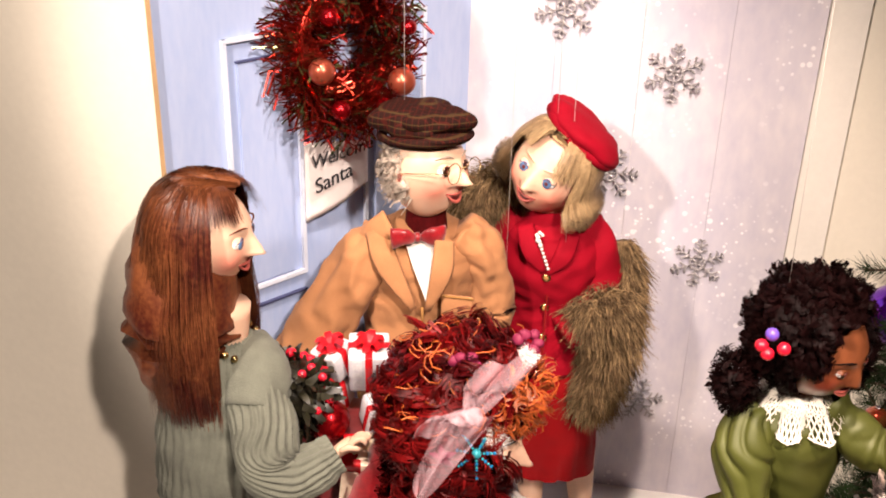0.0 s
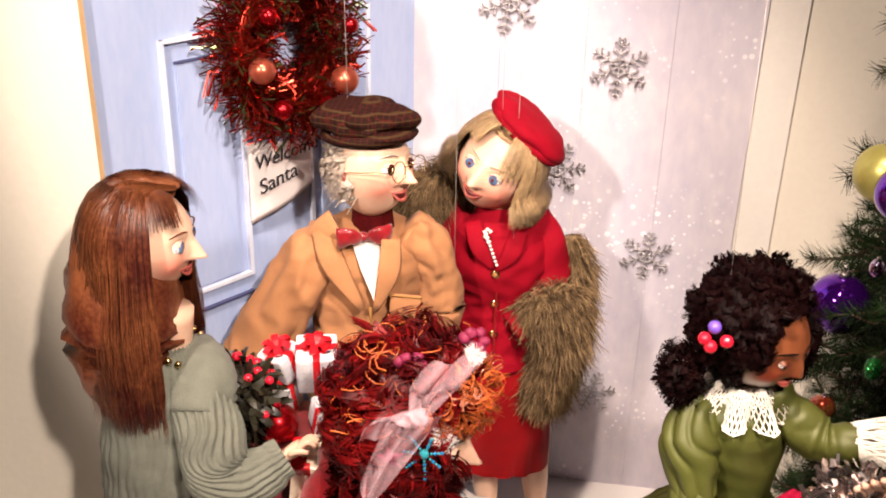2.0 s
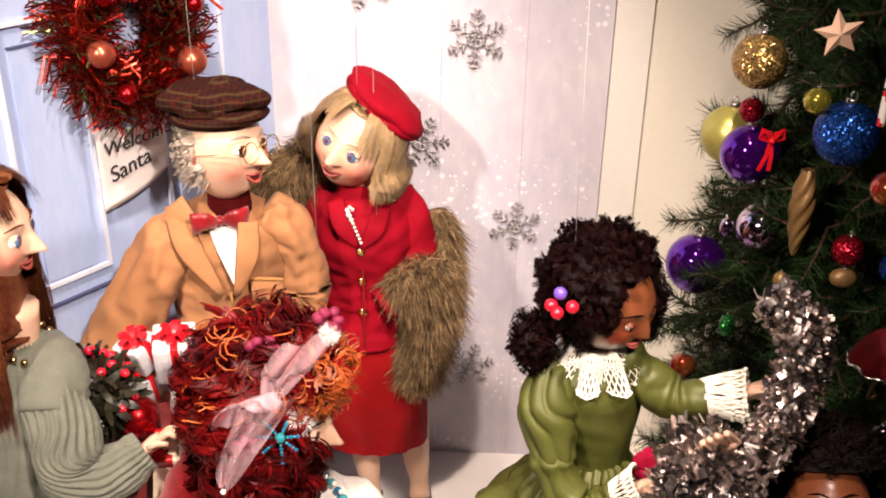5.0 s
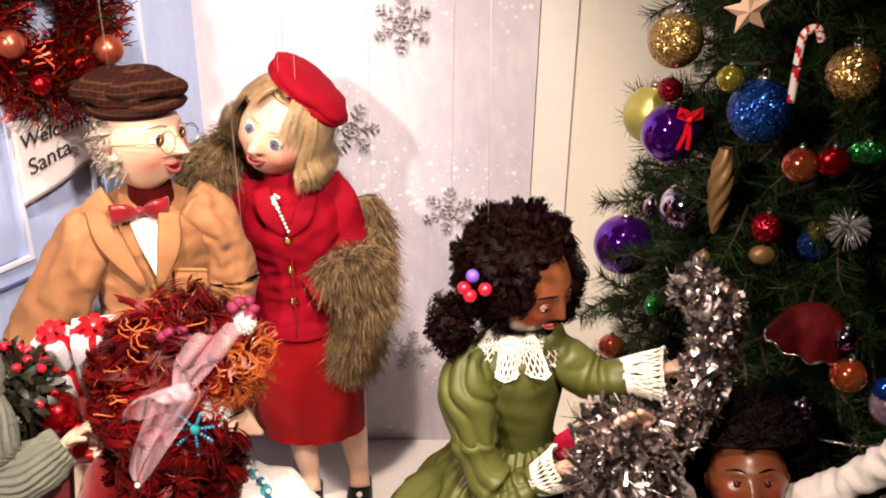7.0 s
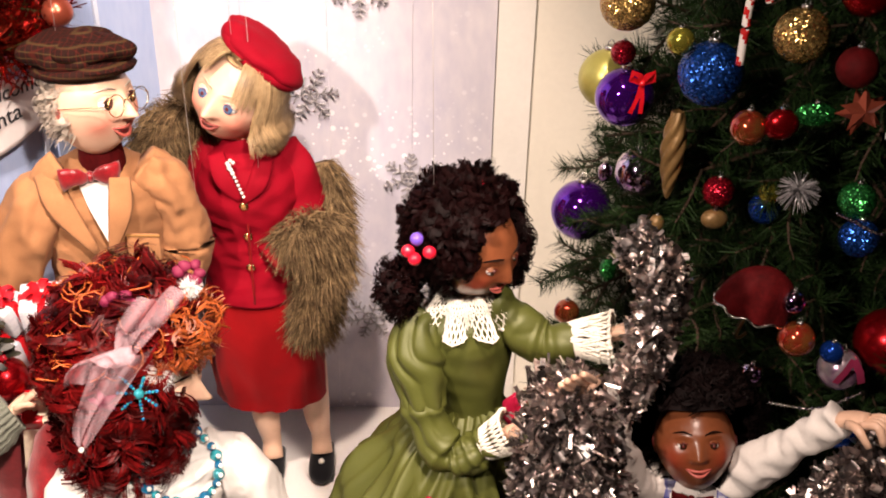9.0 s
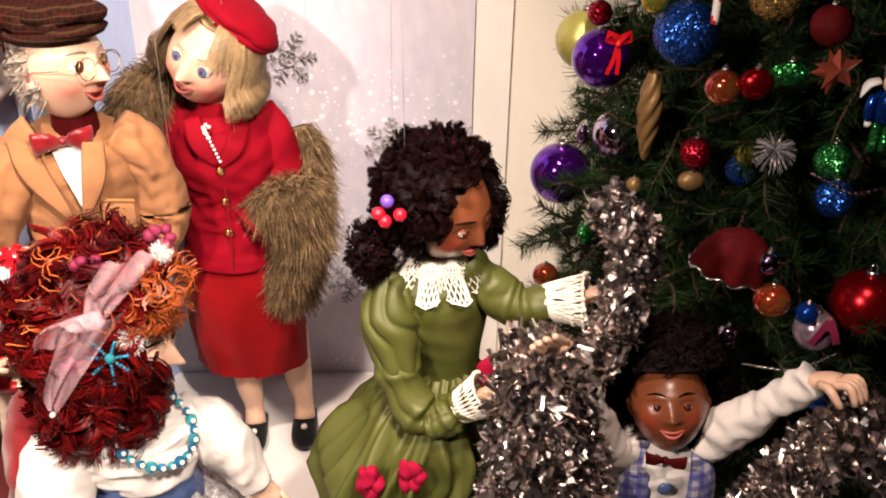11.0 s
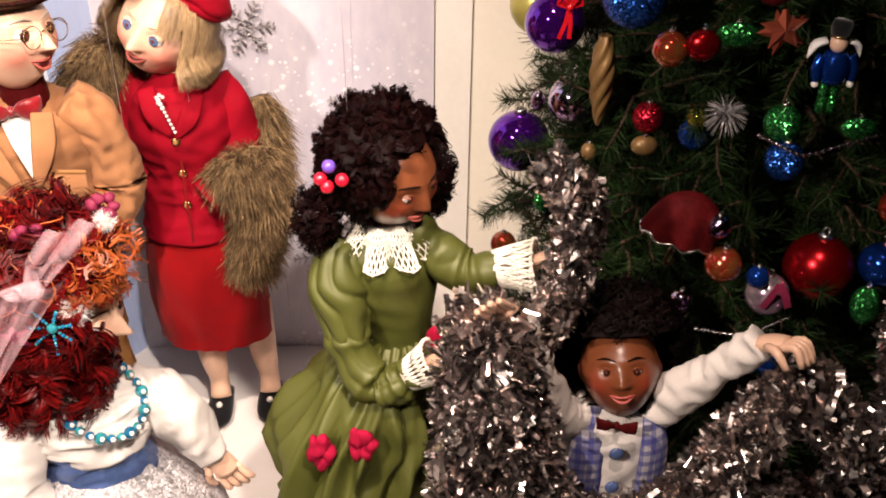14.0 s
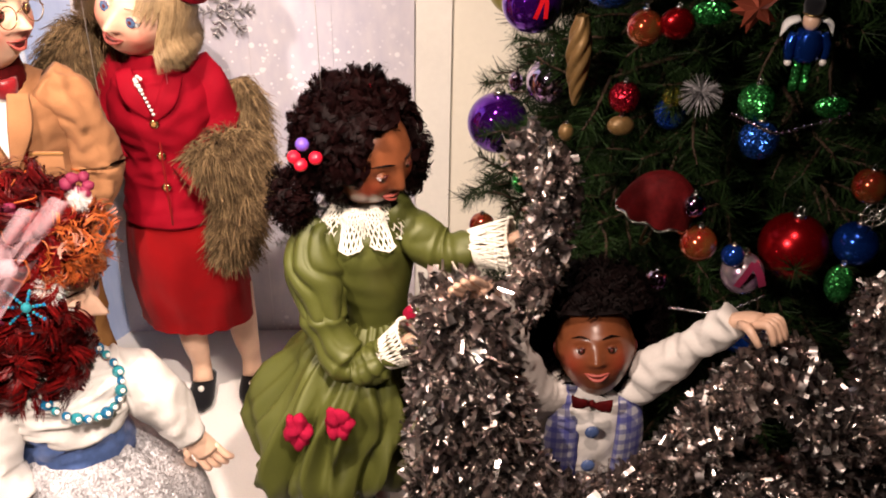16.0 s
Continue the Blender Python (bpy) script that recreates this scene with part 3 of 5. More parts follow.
def fur(b, pts, radii, material, n, length, seed, tip=(0, -0.1, -0.8)):
    """Long fur over a soft tube."""
    b.tube(pts, [r * 0.8 for r in radii], material, 14, 12)
    c = smooth_path([(*p, q) for p, q in zip(pts, radii)], 60)
    rnd = random.Random(seed)
    for _ in range(n):
        k = rnd.randrange(59)
        t = Vector(c[k + 1][:3] - c[k][:3]).normalized()
        x = t.orthogonal().normalized()
        o = Matrix.Rotation(rnd.uniform(0, math.tau), 3, t) @ x
        p = Vector(c[k][:3]) + o * c[k][3] * 0.8
        d = (o * 0.9 + Vector(tip) * 0.7 + Vector((rnd.gauss(0, .3), rnd.gauss(0, .3), rnd.gauss(0, .3)))).normalized()
        L = length * rnd.uniform(0.6, 1.3)
        b.strip([p, p + d * L * 0.5, p + d * L + Vector((rnd.gauss(0, .15), rnd.gauss(0, .15), -0.45)) * L], 0.0017 * rnd.uniform(0.5, 1.3), material, side=(rnd.gauss(0, 1), rnd.gauss(0, 1), rnd.gauss(0, 1)))


def palm(b, wrist, tip, skin, r=0.013, spread=(0, 0, 1), curl=0.0):
    """A small carved doll palm with four fingers and a thumb."""
    w, t = Vector(wrist), Vector(tip)
    d = t - w
    s = d.cross(Vector(spread)).normalized()
    u = s.cross(d).normalized()
    mid = w + d * 0.55
    b.tube([w[:], (w + d * 0.3)[:], mid[:]], [r * 0.75, r * 1.0, r * 0.95], skin, 8, 10, flat=0.6, side=u)
    for k in range(4):
        o = s * (k - 1.5) * r * 0.52
        b.tube([(mid + o * 0.9 - d * 0.08)[:], (mid + d * 0.25 + o * 1.1 + u * curl * 0.1)[:], (w + d * (1.0 - 0.05 * abs(k - 1.3)) + o * 1.15 - u * curl)[:]], [r * 0.30, r * 0.28, r * 0.2], skin, 8, 7)
    b.tube([(w + d * 0.25 + s * r * 0.8)[:], (w + d * 0.5 + s * r * 1.5)[:], (w + d * 0.72 + s * r * 1.6 - u * curl)[:]], [r * 0.3, r * 0.3, r * 0.2], skin, 8, 7)


def skirt(b, top, bottom, r_top, r_bot, material, pleats=9, depth=0.08, bulge=0.0, squash=0.75, nu=72, nv=18, tuck=0.0, seed=0):
    """A cloth skirt with folds; tuck draws the hem in again."""
    t, o = Vector(top), Vector(bottom)

    def fn(u, v):
        a = u * math.tau
        r = r_top + (r_bot - r_top) * v ** 0.8 + bulge * math.sin(math.pi * min(1, v * 1.05)) - tuck * max(0, v - 0.85) / 0.15
        f = 1 + depth * (0.25 + v) * (2 * abs(math.sin(a * pleats / 2 + 3.2 * noise.noise(Vector((math.cos(a) * 2.2, math.sin(a) * 2.2 + v * 2.2, seed))))) ** 0.6 - 1.2) + 0.9 * depth * (0.6 - 2.2 * abs(noise.noise(Vector((math.cos(a) * 3.4, math.sin(a) * 3.4, v * 2.2 + seed)))))
        c = t.lerp(o, v)
        return (c.x + r * f * math.cos(a), c.y + r * f * math.sin(a) * squash, c.z)

    b.sheet(fn, nu, nv, material)
    b.sheet(lambda u, v: Vector(fn(u, 1)).lerp(o + Vector((0, 0, 0.02)), v), nu, 3, material)


def bow_tie(b, c, m, size, material):
    for s in (-1, 1):
        pts = [Vector((0.15, s * 0.05, 0)), Vector((0.25, s * 0.5, 0.1)), Vector((0.1, s * 1.0, 0.05))]
        b.tube([(m.to_3x3() @ (p * size) + Vector(c))[:] for p in pts], [size * 0.12, size * 0.34, size * 0.42], material, 8, 10, flat=0.35, side=m.to_3x3() @ Vector((1, 0, 0)), fold=size * 0.06, freq=90)
    b.ball((0, 0, 0), (size * 0.2, size * 0.18, size * 0.2), material, Matrix.Translation(c) @ m.to_3x3().to_4x4())


def man():
    b = Bag()
    # trousers, shoes
    for s, x in ((-1, 0.475), (1, 0.545)):
        b.tube([(x, -0.27, 0.34), (x + 0.004, -0.275, 0.18), (x + s * 0.008, -0.28, 0.03)], [0.05, 0.042, 0.036], TAN_DARK, 14, 16, fold=0.006, freq=30)
        b.ball((x + s * 0.01, -0.315, 0.022), (0.026, 0.055, 0.022), BLACK_VELVET)
    # jacket
    b.tube([(0.522, -0.285, 0.315), (0.522, -0.285, 0.40), (0.520, -0.285, 0.48), (0.522, -0.29, 0.55), (0.527, -0.292, 0.595), (0.53, -0.295, 0.612)], [0.084, 0.082, 0.078, 0.084, 0.068, 0.032], TAN, 60, 80, flat=0.74, side=(0.35, -0.94, 0), fold=0.003, freq=34)
    # sleeves
    b.tube([(0.475, -0.305, 0.592), (0.450, -0.325, 0.555), (0.407, -0.345, 0.485), (0.374, -0.365, 0.410), (0.395, -0.405, 0.375), (0.43, -0.43, 0.385)], [0.028, 0.039, 0.040, 0.041, 0.038, 0.030], TAN, 70, 54, fold=0.0040, freq=44, gather=0.0024, pleats=5, twist=7.0)
    b.tube([(0.572, -0.287, 0.602), (0.597, -0.280, 0.572), (0.612, -0.268, 0.52), (0.614, -0.266, 0.465), (0.595, -0.28, 0.43), (0.578, -0.297, 0.41)], [0.026, 0.034, 0.033, 0.034, 0.030, 0.024], TAN, 70, 54, fold=0.0045, freq=44, gather=0.0026, pleats=5, twist=8.0)
    # shirt front, collar, lapels, pocket, buttons
    b.strip([(0.530, -0.338, 0.612), (0.540, -0.357, 0.575), (0.553, -0.363, 0.524)], 0.042, SHIRT, side=(0.35, -0.94, 0.1))
    b.tube([(0.53, -0.295, 0.60), (0.53, -0.298, 0.64)], [0.030, 0.026], MAROON, 6, 16)
    for pts, w in (([(0.472, -0.338, 0.612), (0.492, -0.360, 0.575), (0.530, -0.366, 0.515)], 0.030), ([(0.565, -0.345, 0.610), (0.565, -0.362, 0.57), (0.548, -0.366, 0.515)], 0.026)):
        b.tube(pts, [w * 0.5, w * 0.55, w * 0.15], TAN, 10, 10, flat=0.22, side=(0.35, -0.94, 0.15))
    b.tube([(0.440, -0.330, 0.588), (0.466, -0.338, 0.606), (0.490, -0.335, 0.622)], [0.004, 0.016, 0.020], TAN, 8, 10, flat=0.3, side=(0.3, -0.7, 0.5))
    b.tube([(0.541, -0.3665, 0.52), (0.546, -0.364, 0.43), (0.543, -0.360, 0.33)], 0.0022, TAN_DARK, 12, 6)
    b.box((0.585, -0.3505, 0.515), (0.042, 0.004, 0.04), TAN, Matrix.Identity(4), 0.0015)
    b.box((0.586, -0.3525, 0.533), (0.043, 0.003, 0.003), TAN_DARK, None, 0.001)
    for z in (0.498, 0.442):
        b.ball((0.562, -0.366, z), (0.0065, 0.003, 0.0065), BLACK_VELVET, None, 12, 6)
    fm = Matrix.Rotation(radians(-68), 4, "Z")
    bow_tie(b, (0.529, -0.346, 0.611), fm, 0.034, RED_SILK)
    # head looking along the stage
    m = head(b, (0.530, -0.308, 0.692), 0.057, -27, -6, -3, SKIN, IRIS_BROWN, 0.09, 0.85, HAIR_GREY, 1.25)
    R = 0.057
    rnd = random.Random(3)
    for _ in range(500):
        az = radians(rnd.uniform(75, 285))
        e = radians(rnd.uniform(-35, 42))
        d = Vector((math.cos(e) * math.cos(az), math.cos(e) * math.sin(az) * 0.9, math.sin(e)))
        p = d * R * 1.0
        t = Vector((-0.45 + rnd.uniform(-.4, .4), rnd.uniform(-.4, .4), -1)) * R * rnd.uniform(0.12, 0.3)
        pts = [m @ (p * 0.98), m @ (p * 1.06 + t * 0.5), m @ (p * 1.09 + t)]
        b.strip(pts, 0.0017, HAIR_GREY, side=m.to_3x3() @ d)
    b.ball((-0.05 * R, 0, 0.12 * R), (1.02 * R, 0.9 * R, 1.0 * R), HAIR_GREY, m, 20, 12, keep=lambda d: d.x < 0.1)
    curls(b, m, (1.02 * R, 0.94 * R, 0.95 * R), HAIR_GREY, 330, 0.0060, 0.0006, 34, keep=lambda d: d.x < 0.12 and -0.62 < d.z < 0.62 and abs(d.y) > 0.1, turns=1.2, lock=9)
    # flat cap
    b.ball((-0.16 * R, 0, 1.10 * R), (0.98 * R, 0.96 * R, 0.46 * R), TWEED, m @ Matrix.Rotation(radians(-3), 4, "Y"), 56, 28, fold=0.42, freq=30)
    b.ball((0.30 * R, 0.05 * R, 1.14 * R), (0.72 * R, 0.78 * R, 0.34 * R), TWEED, m, 40, 20, fold=0.40, freq=38)
    b.ball((0.60 * R, 0, 0.90 * R), (0.56 * R, 0.74 * R, 0.13 * R), TWEED, m @ Matrix.Rotation(radians(4), 4, "Y"), 30, 12, fold=0.10, freq=30)
    b.tube([(m @ (Vector((math.cos(a) * 1.03, math.sin(a) * 0.93, 0.80)) * R))[:] for a in np.linspace(-2.9, 2.9, 12)], 0.006, TWEED, 30, 8)
    # wire glasses
    for s in (-1, 1):
        ring = [(m @ (Vector((1.12, s * 0.36 + 0.23 * math.cos(a), 0.12 + 0.23 * math.sin(a))) * R))[:] for a in np.linspace(0, math.tau, 17)]
        b.tube(ring, 0.0007, BRASS, 34, 6)
        b.tube([(m @ (Vector(p) * R))[:] for p in ((1.12, s * 0.62, 0.16), (0.5, s * 0.92, 0.16), (-0.05, s * 0.96, 0.10))], 0.0006, BRASS, 10, 6)
    b.tube([(m @ (Vector(p) * R))[:] for p in ((1.12, -0.1, 0.18), (1.20, 0, 0.24), (1.12, 0.1, 0.18))], 0.0010, BRASS, 8, 6)
    return tagged(b.make("marionette"), "old-man puppet in tan jacket, tweed cap and red bow tie", "puppet", "puppets on the stage")


def woman():
    b = Bag()
    for x, y in ((0.692, -0.165), (0.772, -0.152)):
        b.tube([(x - 0.012, y + 0.0, 0.20), (x - 0.006, y, 0.11), (x, y, 0.055), (x + 0.002, y - 0.012, 0.028)], [0.026, 0.022, 0.016, 0.017], SKIN, 12, 14)
        b.tube([(x + 0.001, y + 0.018, 0.020), (x + 0.002, y - 0.025, 0.017), (x + 0.003, y - 0.052, 0.013), (x + 0.003, y - 0.066, 0.011)], [0.018, 0.021, 0.019, 0.008], BLACK_VELVET, 14, 14, flat=0.62, side=(0, 0, 1))
        b.ball((x + 0.003, y - 0.037, 0.030), 0.0052, PEARL)
    skirt(b, (0.688, -0.162, 0.375), (0.698, -0.160, 0.155), 0.066, 0.086, RED_SKIRT, 5, 0.035, 0.010, 0.72)
    b.tube([(0.686, -0.162, 0.345), (0.686, -0.163, 0.40), (0.690, -0.166, 0.455), (0.692, -0.172, 0.520), (0.694, -0.168, 0.570), (0.692, -0.166, 0.600)], [0.074, 0.065, 0.063, 0.074, 0.060, 0.028], RED_WOOL, 60, 80, flat=0.82, side=(0.1, -1, 0), fold=0.0028, freq=30)
    for pts in (([(0.655, -0.212, 0.585), (0.668, -0.232, 0.555), (0.688, -0.234, 0.525)]), ([(0.722, -0.212, 0.580), (0.712, -0.232, 0.55), (0.692, -0.235, 0.522)])):
        b.tube(pts, [0.012, 0.013, 0.003], RED_WOOL, 10, 12, flat=0.28, side=(0.1, -1, 0.2))
    b.tube([(0.695, -0.229, 0.52), (0.694, -0.226, 0.44), (0.694, -0.222, 0.35)], 0.0016, RED_SKIRT, 10, 6)
    for z, y in ((0.517, -0.2335), (0.463, -0.221), (0.412, -0.219)):
        b.ball((0.692, y, z), (0.0068, 0.003, 0.0068), BRASS, None, 14, 6)
        b.ball((0.692, y - 0.003, z), (0.004, 0.003, 0.004), TAN_DARK, None, 8, 6)
    # sleeves, forearms under the stole
    b.tube([(0.652, -0.165, 0.580), (0.634, -0.16, 0.55), (0.622, -0.16, 0.49), (0.630, -0.175, 0.44)], [0.026, 0.029, 0.028, 0.024], RED_WOOL, 26, 24, fold=0.004, freq=30)
    b.tube([(0.735, -0.165, 0.573), (0.756, -0.165, 0.545), (0.766, -0.17, 0.49), (0.752, -0.20, 0.445), (0.72, -0.225, 0.425)], [0.027, 0.030, 0.029, 0.027, 0.024], RED_WOOL, 28, 24, fold=0.004, freq=30)
    # pearls
    for k in range(9):
        b.ball((0.676 + 0.0022 * k, -0.232 - 0.0006 * k, 0.577 - 0.0055 * k), 0.0024 if k > 2 else 0.0034, PEARL, None, 8, 6)
    for dx, dz in ((-0.004, 0.003), (0.004, 0.004), (0.0, 0.007), (-0.003, -0.004)):
        b.ball((0.678 + dx, -0.231, 0.577 + dz), 0.0028, PEARL, None, 8, 6)
    # fur stole round the back and over the arm
    fur(b, [(0.742, -0.215, 0.440), (0.770, -0.205, 0.458), (0.794, -0.175, 0.455), (0.790, -0.185, 0.39), (0.774, -0.195, 0.325), (0.764, -0.19, 0.295)], [0.026, 0.034, 0.034, 0.036, 0.030, 0.014], FUR, 13000, 0.026, 21)
    fur(b, [(0.690, -0.115, 0.60), (0.630, -0.125, 0.612), (0.580, -0.14, 0.59), (0.556, -0.15, 0.545), (0.550, -0.15, 0.49)], [0.03, 0.036, 0.04, 0.038, 0.025], FUR, 8000, 0.028, 22)
    fur(b, [(0.788, -0.135, 0.54), (0.802, -0.145, 0.49), (0.798, -0.16, 0.45)], [0.018, 0.026, 0.026], FUR, 3000, 0.024, 23)
    b.tube([(0.69, -0.165, 0.585), (0.69, -0.17, 0.63)], [0.028, 0.026], SKIN, 6, 14)
    m = head(b, (0.683, -0.186, 0.660), 0.059, -112, -3, -25, SKIN, IRIS_BLUE, 0.05, 0.6, SKIN, 1.2)
    straight_hair(b, m, 0.062, HAIR_BLOND, 5600, 0.46, 55, 6.5, 1.15, 0.022, flick=-0.7, fringe=1000)
    # pill-box beret worn to one side
    mm = m @ Matrix.Translation((-0.020, 0.008, 0.068)) @ Matrix.Rotation(radians(-12), 4, "X") @ Matrix.Rotation(radians(-14), 4, "Y")
    b.ball((0, 0, 0), (0.060, 0.064, 0.022), RED_WOOL, mm, 40, 16, fold=0.18, freq=36)
    b.tube([(mm @ Vector((math.cos(a) * 0.052, math.sin(a) * 0.056, -0.008)))[:] for a in np.linspace(0, math.tau, 14)], 0.007, RED_WOOL, 34, 10)
    return tagged(b.make("marionette"), "lady puppet in red suit and beret with brown fur stole", "puppet", "puppets on the stage")


def green_girl():
    b = Bag()
    # legs and shoes
    for x in (0.935, 0.985):
        b.tube([(x, -0.575, 0.30), (x, -0.57, 0.15), (x, -0.57, 0.03)], [0.026, 0.021, 0.016], SKIN_BROWN, 10, 12)
        b.ball((x, -0.59, 0.016), (0.019, 0.04, 0.016), BLACK_VELVET)
    # bodice
    b.tube([(0.995, -0.578, 0.435), (0.994, -0.578, 0.470), (0.986, -0.578, 0.525), (0.982, -0.577, 0.566), (0.982, -0.576, 0.590)], [0.035, 0.038, 0.052, 0.048, 0.024], GREEN_SATIN, 44, 60, flat=0.82, side=(0.3, -1, 0), fold=0.0018, freq=16)
    skirt(b, (0.990, -0.580, 0.455), (0.936, -0.594, 0.222), 0.034, 0.072, GREEN_SATIN, 9, 0.30, 0.036, 0.9, 180, 34, 0.020, 4)
    skirt(b, (0.985, -0.582, 0.41), (0.942, -0.594, 0.235), 0.040, 0.060, GREEN_SATIN, 7, 0.26, 0.016, 0.9, 110, 18, 0.0, 9)
    # left arm: puffed sleeve, bent forearm, lace cuff
    b.tube([(0.946, -0.596, 0.580), (0.938, -0.602, 0.562), (0.934, -0.610, 0.532), (0.938, -0.618, 0.500), (0.945, -0.626, 0.475)], [0.010, 0.022, 0.029, 0.026, 0.020], GREEN_SATIN, 34, 66, gather=0.0030, pleats=6, twist=0.3, fold=0.0022, freq=18)
    b.tube([(0.938, -0.616, 0.505), (0.945, -0.630, 0.468), (0.966, -0.642, 0.432), (0.990, -0.648, 0.434), (1.018, -0.652, 0.458)], [0.022, 0.021, 0.021, 0.019, 0.016], GREEN_SATIN, 60, 48, fold=0.0042, freq=20, gather=0.0022, pleats=5, twist=1.6)
    # right arm reaching to the tree
    b.ball((1.016, -0.576, 0.578), (0.020, 0.022, 0.024), GREEN_SATIN, None, 24, 16, fold=0.15, freq=24)
    b.tube([(1.012, -0.576, 0.582), (1.036, -0.586, 0.560), (1.066, -0.597, 0.543), (1.100, -0.605, 0.550)], [0.020, 0.023, 0.022, 0.016], GREEN_SATIN, 50, 44, gather=0.0012, pleats=4, twist=2.2, fold=0.0028, freq=18)

    def lace_ring(c0, c1, r0, r1, n):
        """Scalloped openwork cuff."""
        a, z = Vector(c0), Vector(c1)
        t = (z - a).normalized()
        x = t.orthogonal().normalized()
        y = t.cross(x)
        for k in range(n):
            a0 = k / n * math.tau
            for f0, f1, s0, s1 in ((0, 0.5, 0, 0.5), (0, 0.5, 1, 0.5), (0.5, 1, 0.5, 0), (0.5, 1, 0.5, 1), (1, 1, 0, 1), (0, 0, 0, 1)):
                p = []
                for f, s in ((f0, s0), (f1, s1)):
                    an = a0 + s * math.tau / n
                    p.append(a.lerp(z, f) + (x * math.cos(an) + y * math.sin(an)) * (r0 + (r1 - r0) * f))
                b.tube([p[0][:], ((p[0] + p[1]) / 2)[:], p[1][:]], 0.0012, LACE, 4, 5)
            an = a0
            b.ball(z + (x * math.cos(an) + y * math.sin(an)) * r1, 0.0026, LACE, None, 6, 4)

    lace_ring((1.092, -0.602, 0.550), (1.134, -0.611, 0.556), 0.017, 0.025, 26)
    lace_ring((1.094, -0.603, 0.551), (1.124, -0.610, 0.555), 0.0165, 0.023, 22)
    lace_ring((1.096, -0.602, 0.551), (1.137, -0.612, 0.561), 0.0175, 0.026, 14)
    lace_ring((1.008, -0.651, 0.450), (1.034, -0.656, 0.472), 0.017, 0.024, 28)
    palm(b, (1.128, -0.610, 0.557), (1.172, -0.628, 0.592), SKIN_RED, 0.014, (0, 0.4, 1), 0.008)
    palm(b, (1.030, -0.655, 0.470), (1.075, -0.690, 0.505), SKIN_RED, 0.016, (0, 0.3, 1), 0.012)
    # lace collar: openwork rows with a pointed rim, lying on the bodice
    def collar(a, f):
        r = 0.020 + f * (0.014 + 0.020 * abs(math.sin(a * 4.5)) ** 1.3)
        return (0.981 + r * 1.18 * math.cos(a), -0.580 + r * math.sin(a), 0.602 - 0.018 * f - 0.022 * f * f)

    for k in range(76):
        a, st = k / 76 * math.tau, math.tau / 76
        for f0, f1 in ((0.0, 0.25), (0.25, 0.5), (0.5, 0.75), (0.75, 1.0)):
            for d in (-1, 1):
                b.strip([collar(a, f0), collar(a + d * st * 0.5, (f0 + f1) / 2), collar(a + d * st, f1)], 0.0017, LACE, side=(math.cos(a) * 0.5, math.sin(a) * 0.5, 1), taper=False)
        for f in (0.0, 0.5, 1.0):
            b.tube([collar(a, f), collar(a + st * 0.5, f), collar(a + st, f)], 0.0011, LACE, 3, 5, caps=False)
        if k % 2:
            b.ball(collar(a, 1.0), (0.0026, 0.0026, 0.0018), LACE, None, 6, 4)
        b.ball(collar(a, 0.25 if k % 2 else 0.62), (0.0020, 0.0020, 0.0014), LACE, None, 6, 4)
    b.tube([(0.98, -0.577, 0.58), (0.985, -0.58, 0.615)], [0.024, 0.022], SKIN_BROWN, 6, 12)
    m = head(b, (0.987, -0.590, 0.652), 0.050, -42, 13, 6, SKIN_BROWN, IRIS_BROWN, 0.03, 0.30, HAIR_BLACK, 0.8)
    b.ball((-0.012, 0, 0.010), (0.056, 0.056, 0.062), HAIR_DARK, m, 26, 18, fold=0.2, freq=60, keep=lambda d: d.x < 0.30 or d.z > 0.66 or d.y < -0.30 and d.x < (0.72 if d.z > -0.15 else 0.4))
    curls(b, m @ Matrix.Translation((-0.012, 0, 0.012)), (0.058, 0.060, 0.064), HAIR_DARK, 760, 0.0065, 0.0005, 31, keep=lambda d: d.x < 0.32 or d.z > 0.70 or d.y < -0.32 and d.x < (0.74 if d.z > -0.15 else 0.42), lock=14)
    curls(b, Matrix.Translation((0.915, -0.600, 0.605)), (0.020, 0.022, 0.030), HAIR_DARK, 90, 0.0065, 0.0007, 32, lock=8)
    curls(b, Matrix.Translation((1.030, -0.560, 0.640)), (0.018, 0.030, 0.046), HAIR_DARK, 120, 0.0075, 0.0007, 33, lock=8)
    for p, mt in (((0.934, -0.650, 0.692), PURPLE_BEAD), ((0.926, -0.652, 0.680), RED_BEAD), ((0.946, -0.654, 0.680), RED_BEAD), ((0.932, -0.654, 0.673), RED_BEAD), ((0.992, -0.60, 0.725), RED_BEAD)):
        b.ball(p, 0.0066, mt, None, 14, 10)
    # red felt flowers on the hem, sash flower
    for c in ((0.913, -0.676, 0.366), (0.957, -0.676, 0.376), (1.040, -0.632, 0.480)):
        for k in range(5):
            a = k * 1.257
            b.ball((c[0] + 0.007 * math.cos(a), c[1], c[2] + 0.011 * math.sin(a)), (0.009, 0.008, 0.012), RED_FELT, None, 12, 9, fold=0.7, freq=110)
    return tagged(b.make("marionette"), "girl puppet in green satin dress with white lace collar", "puppet", "puppets on the stage")


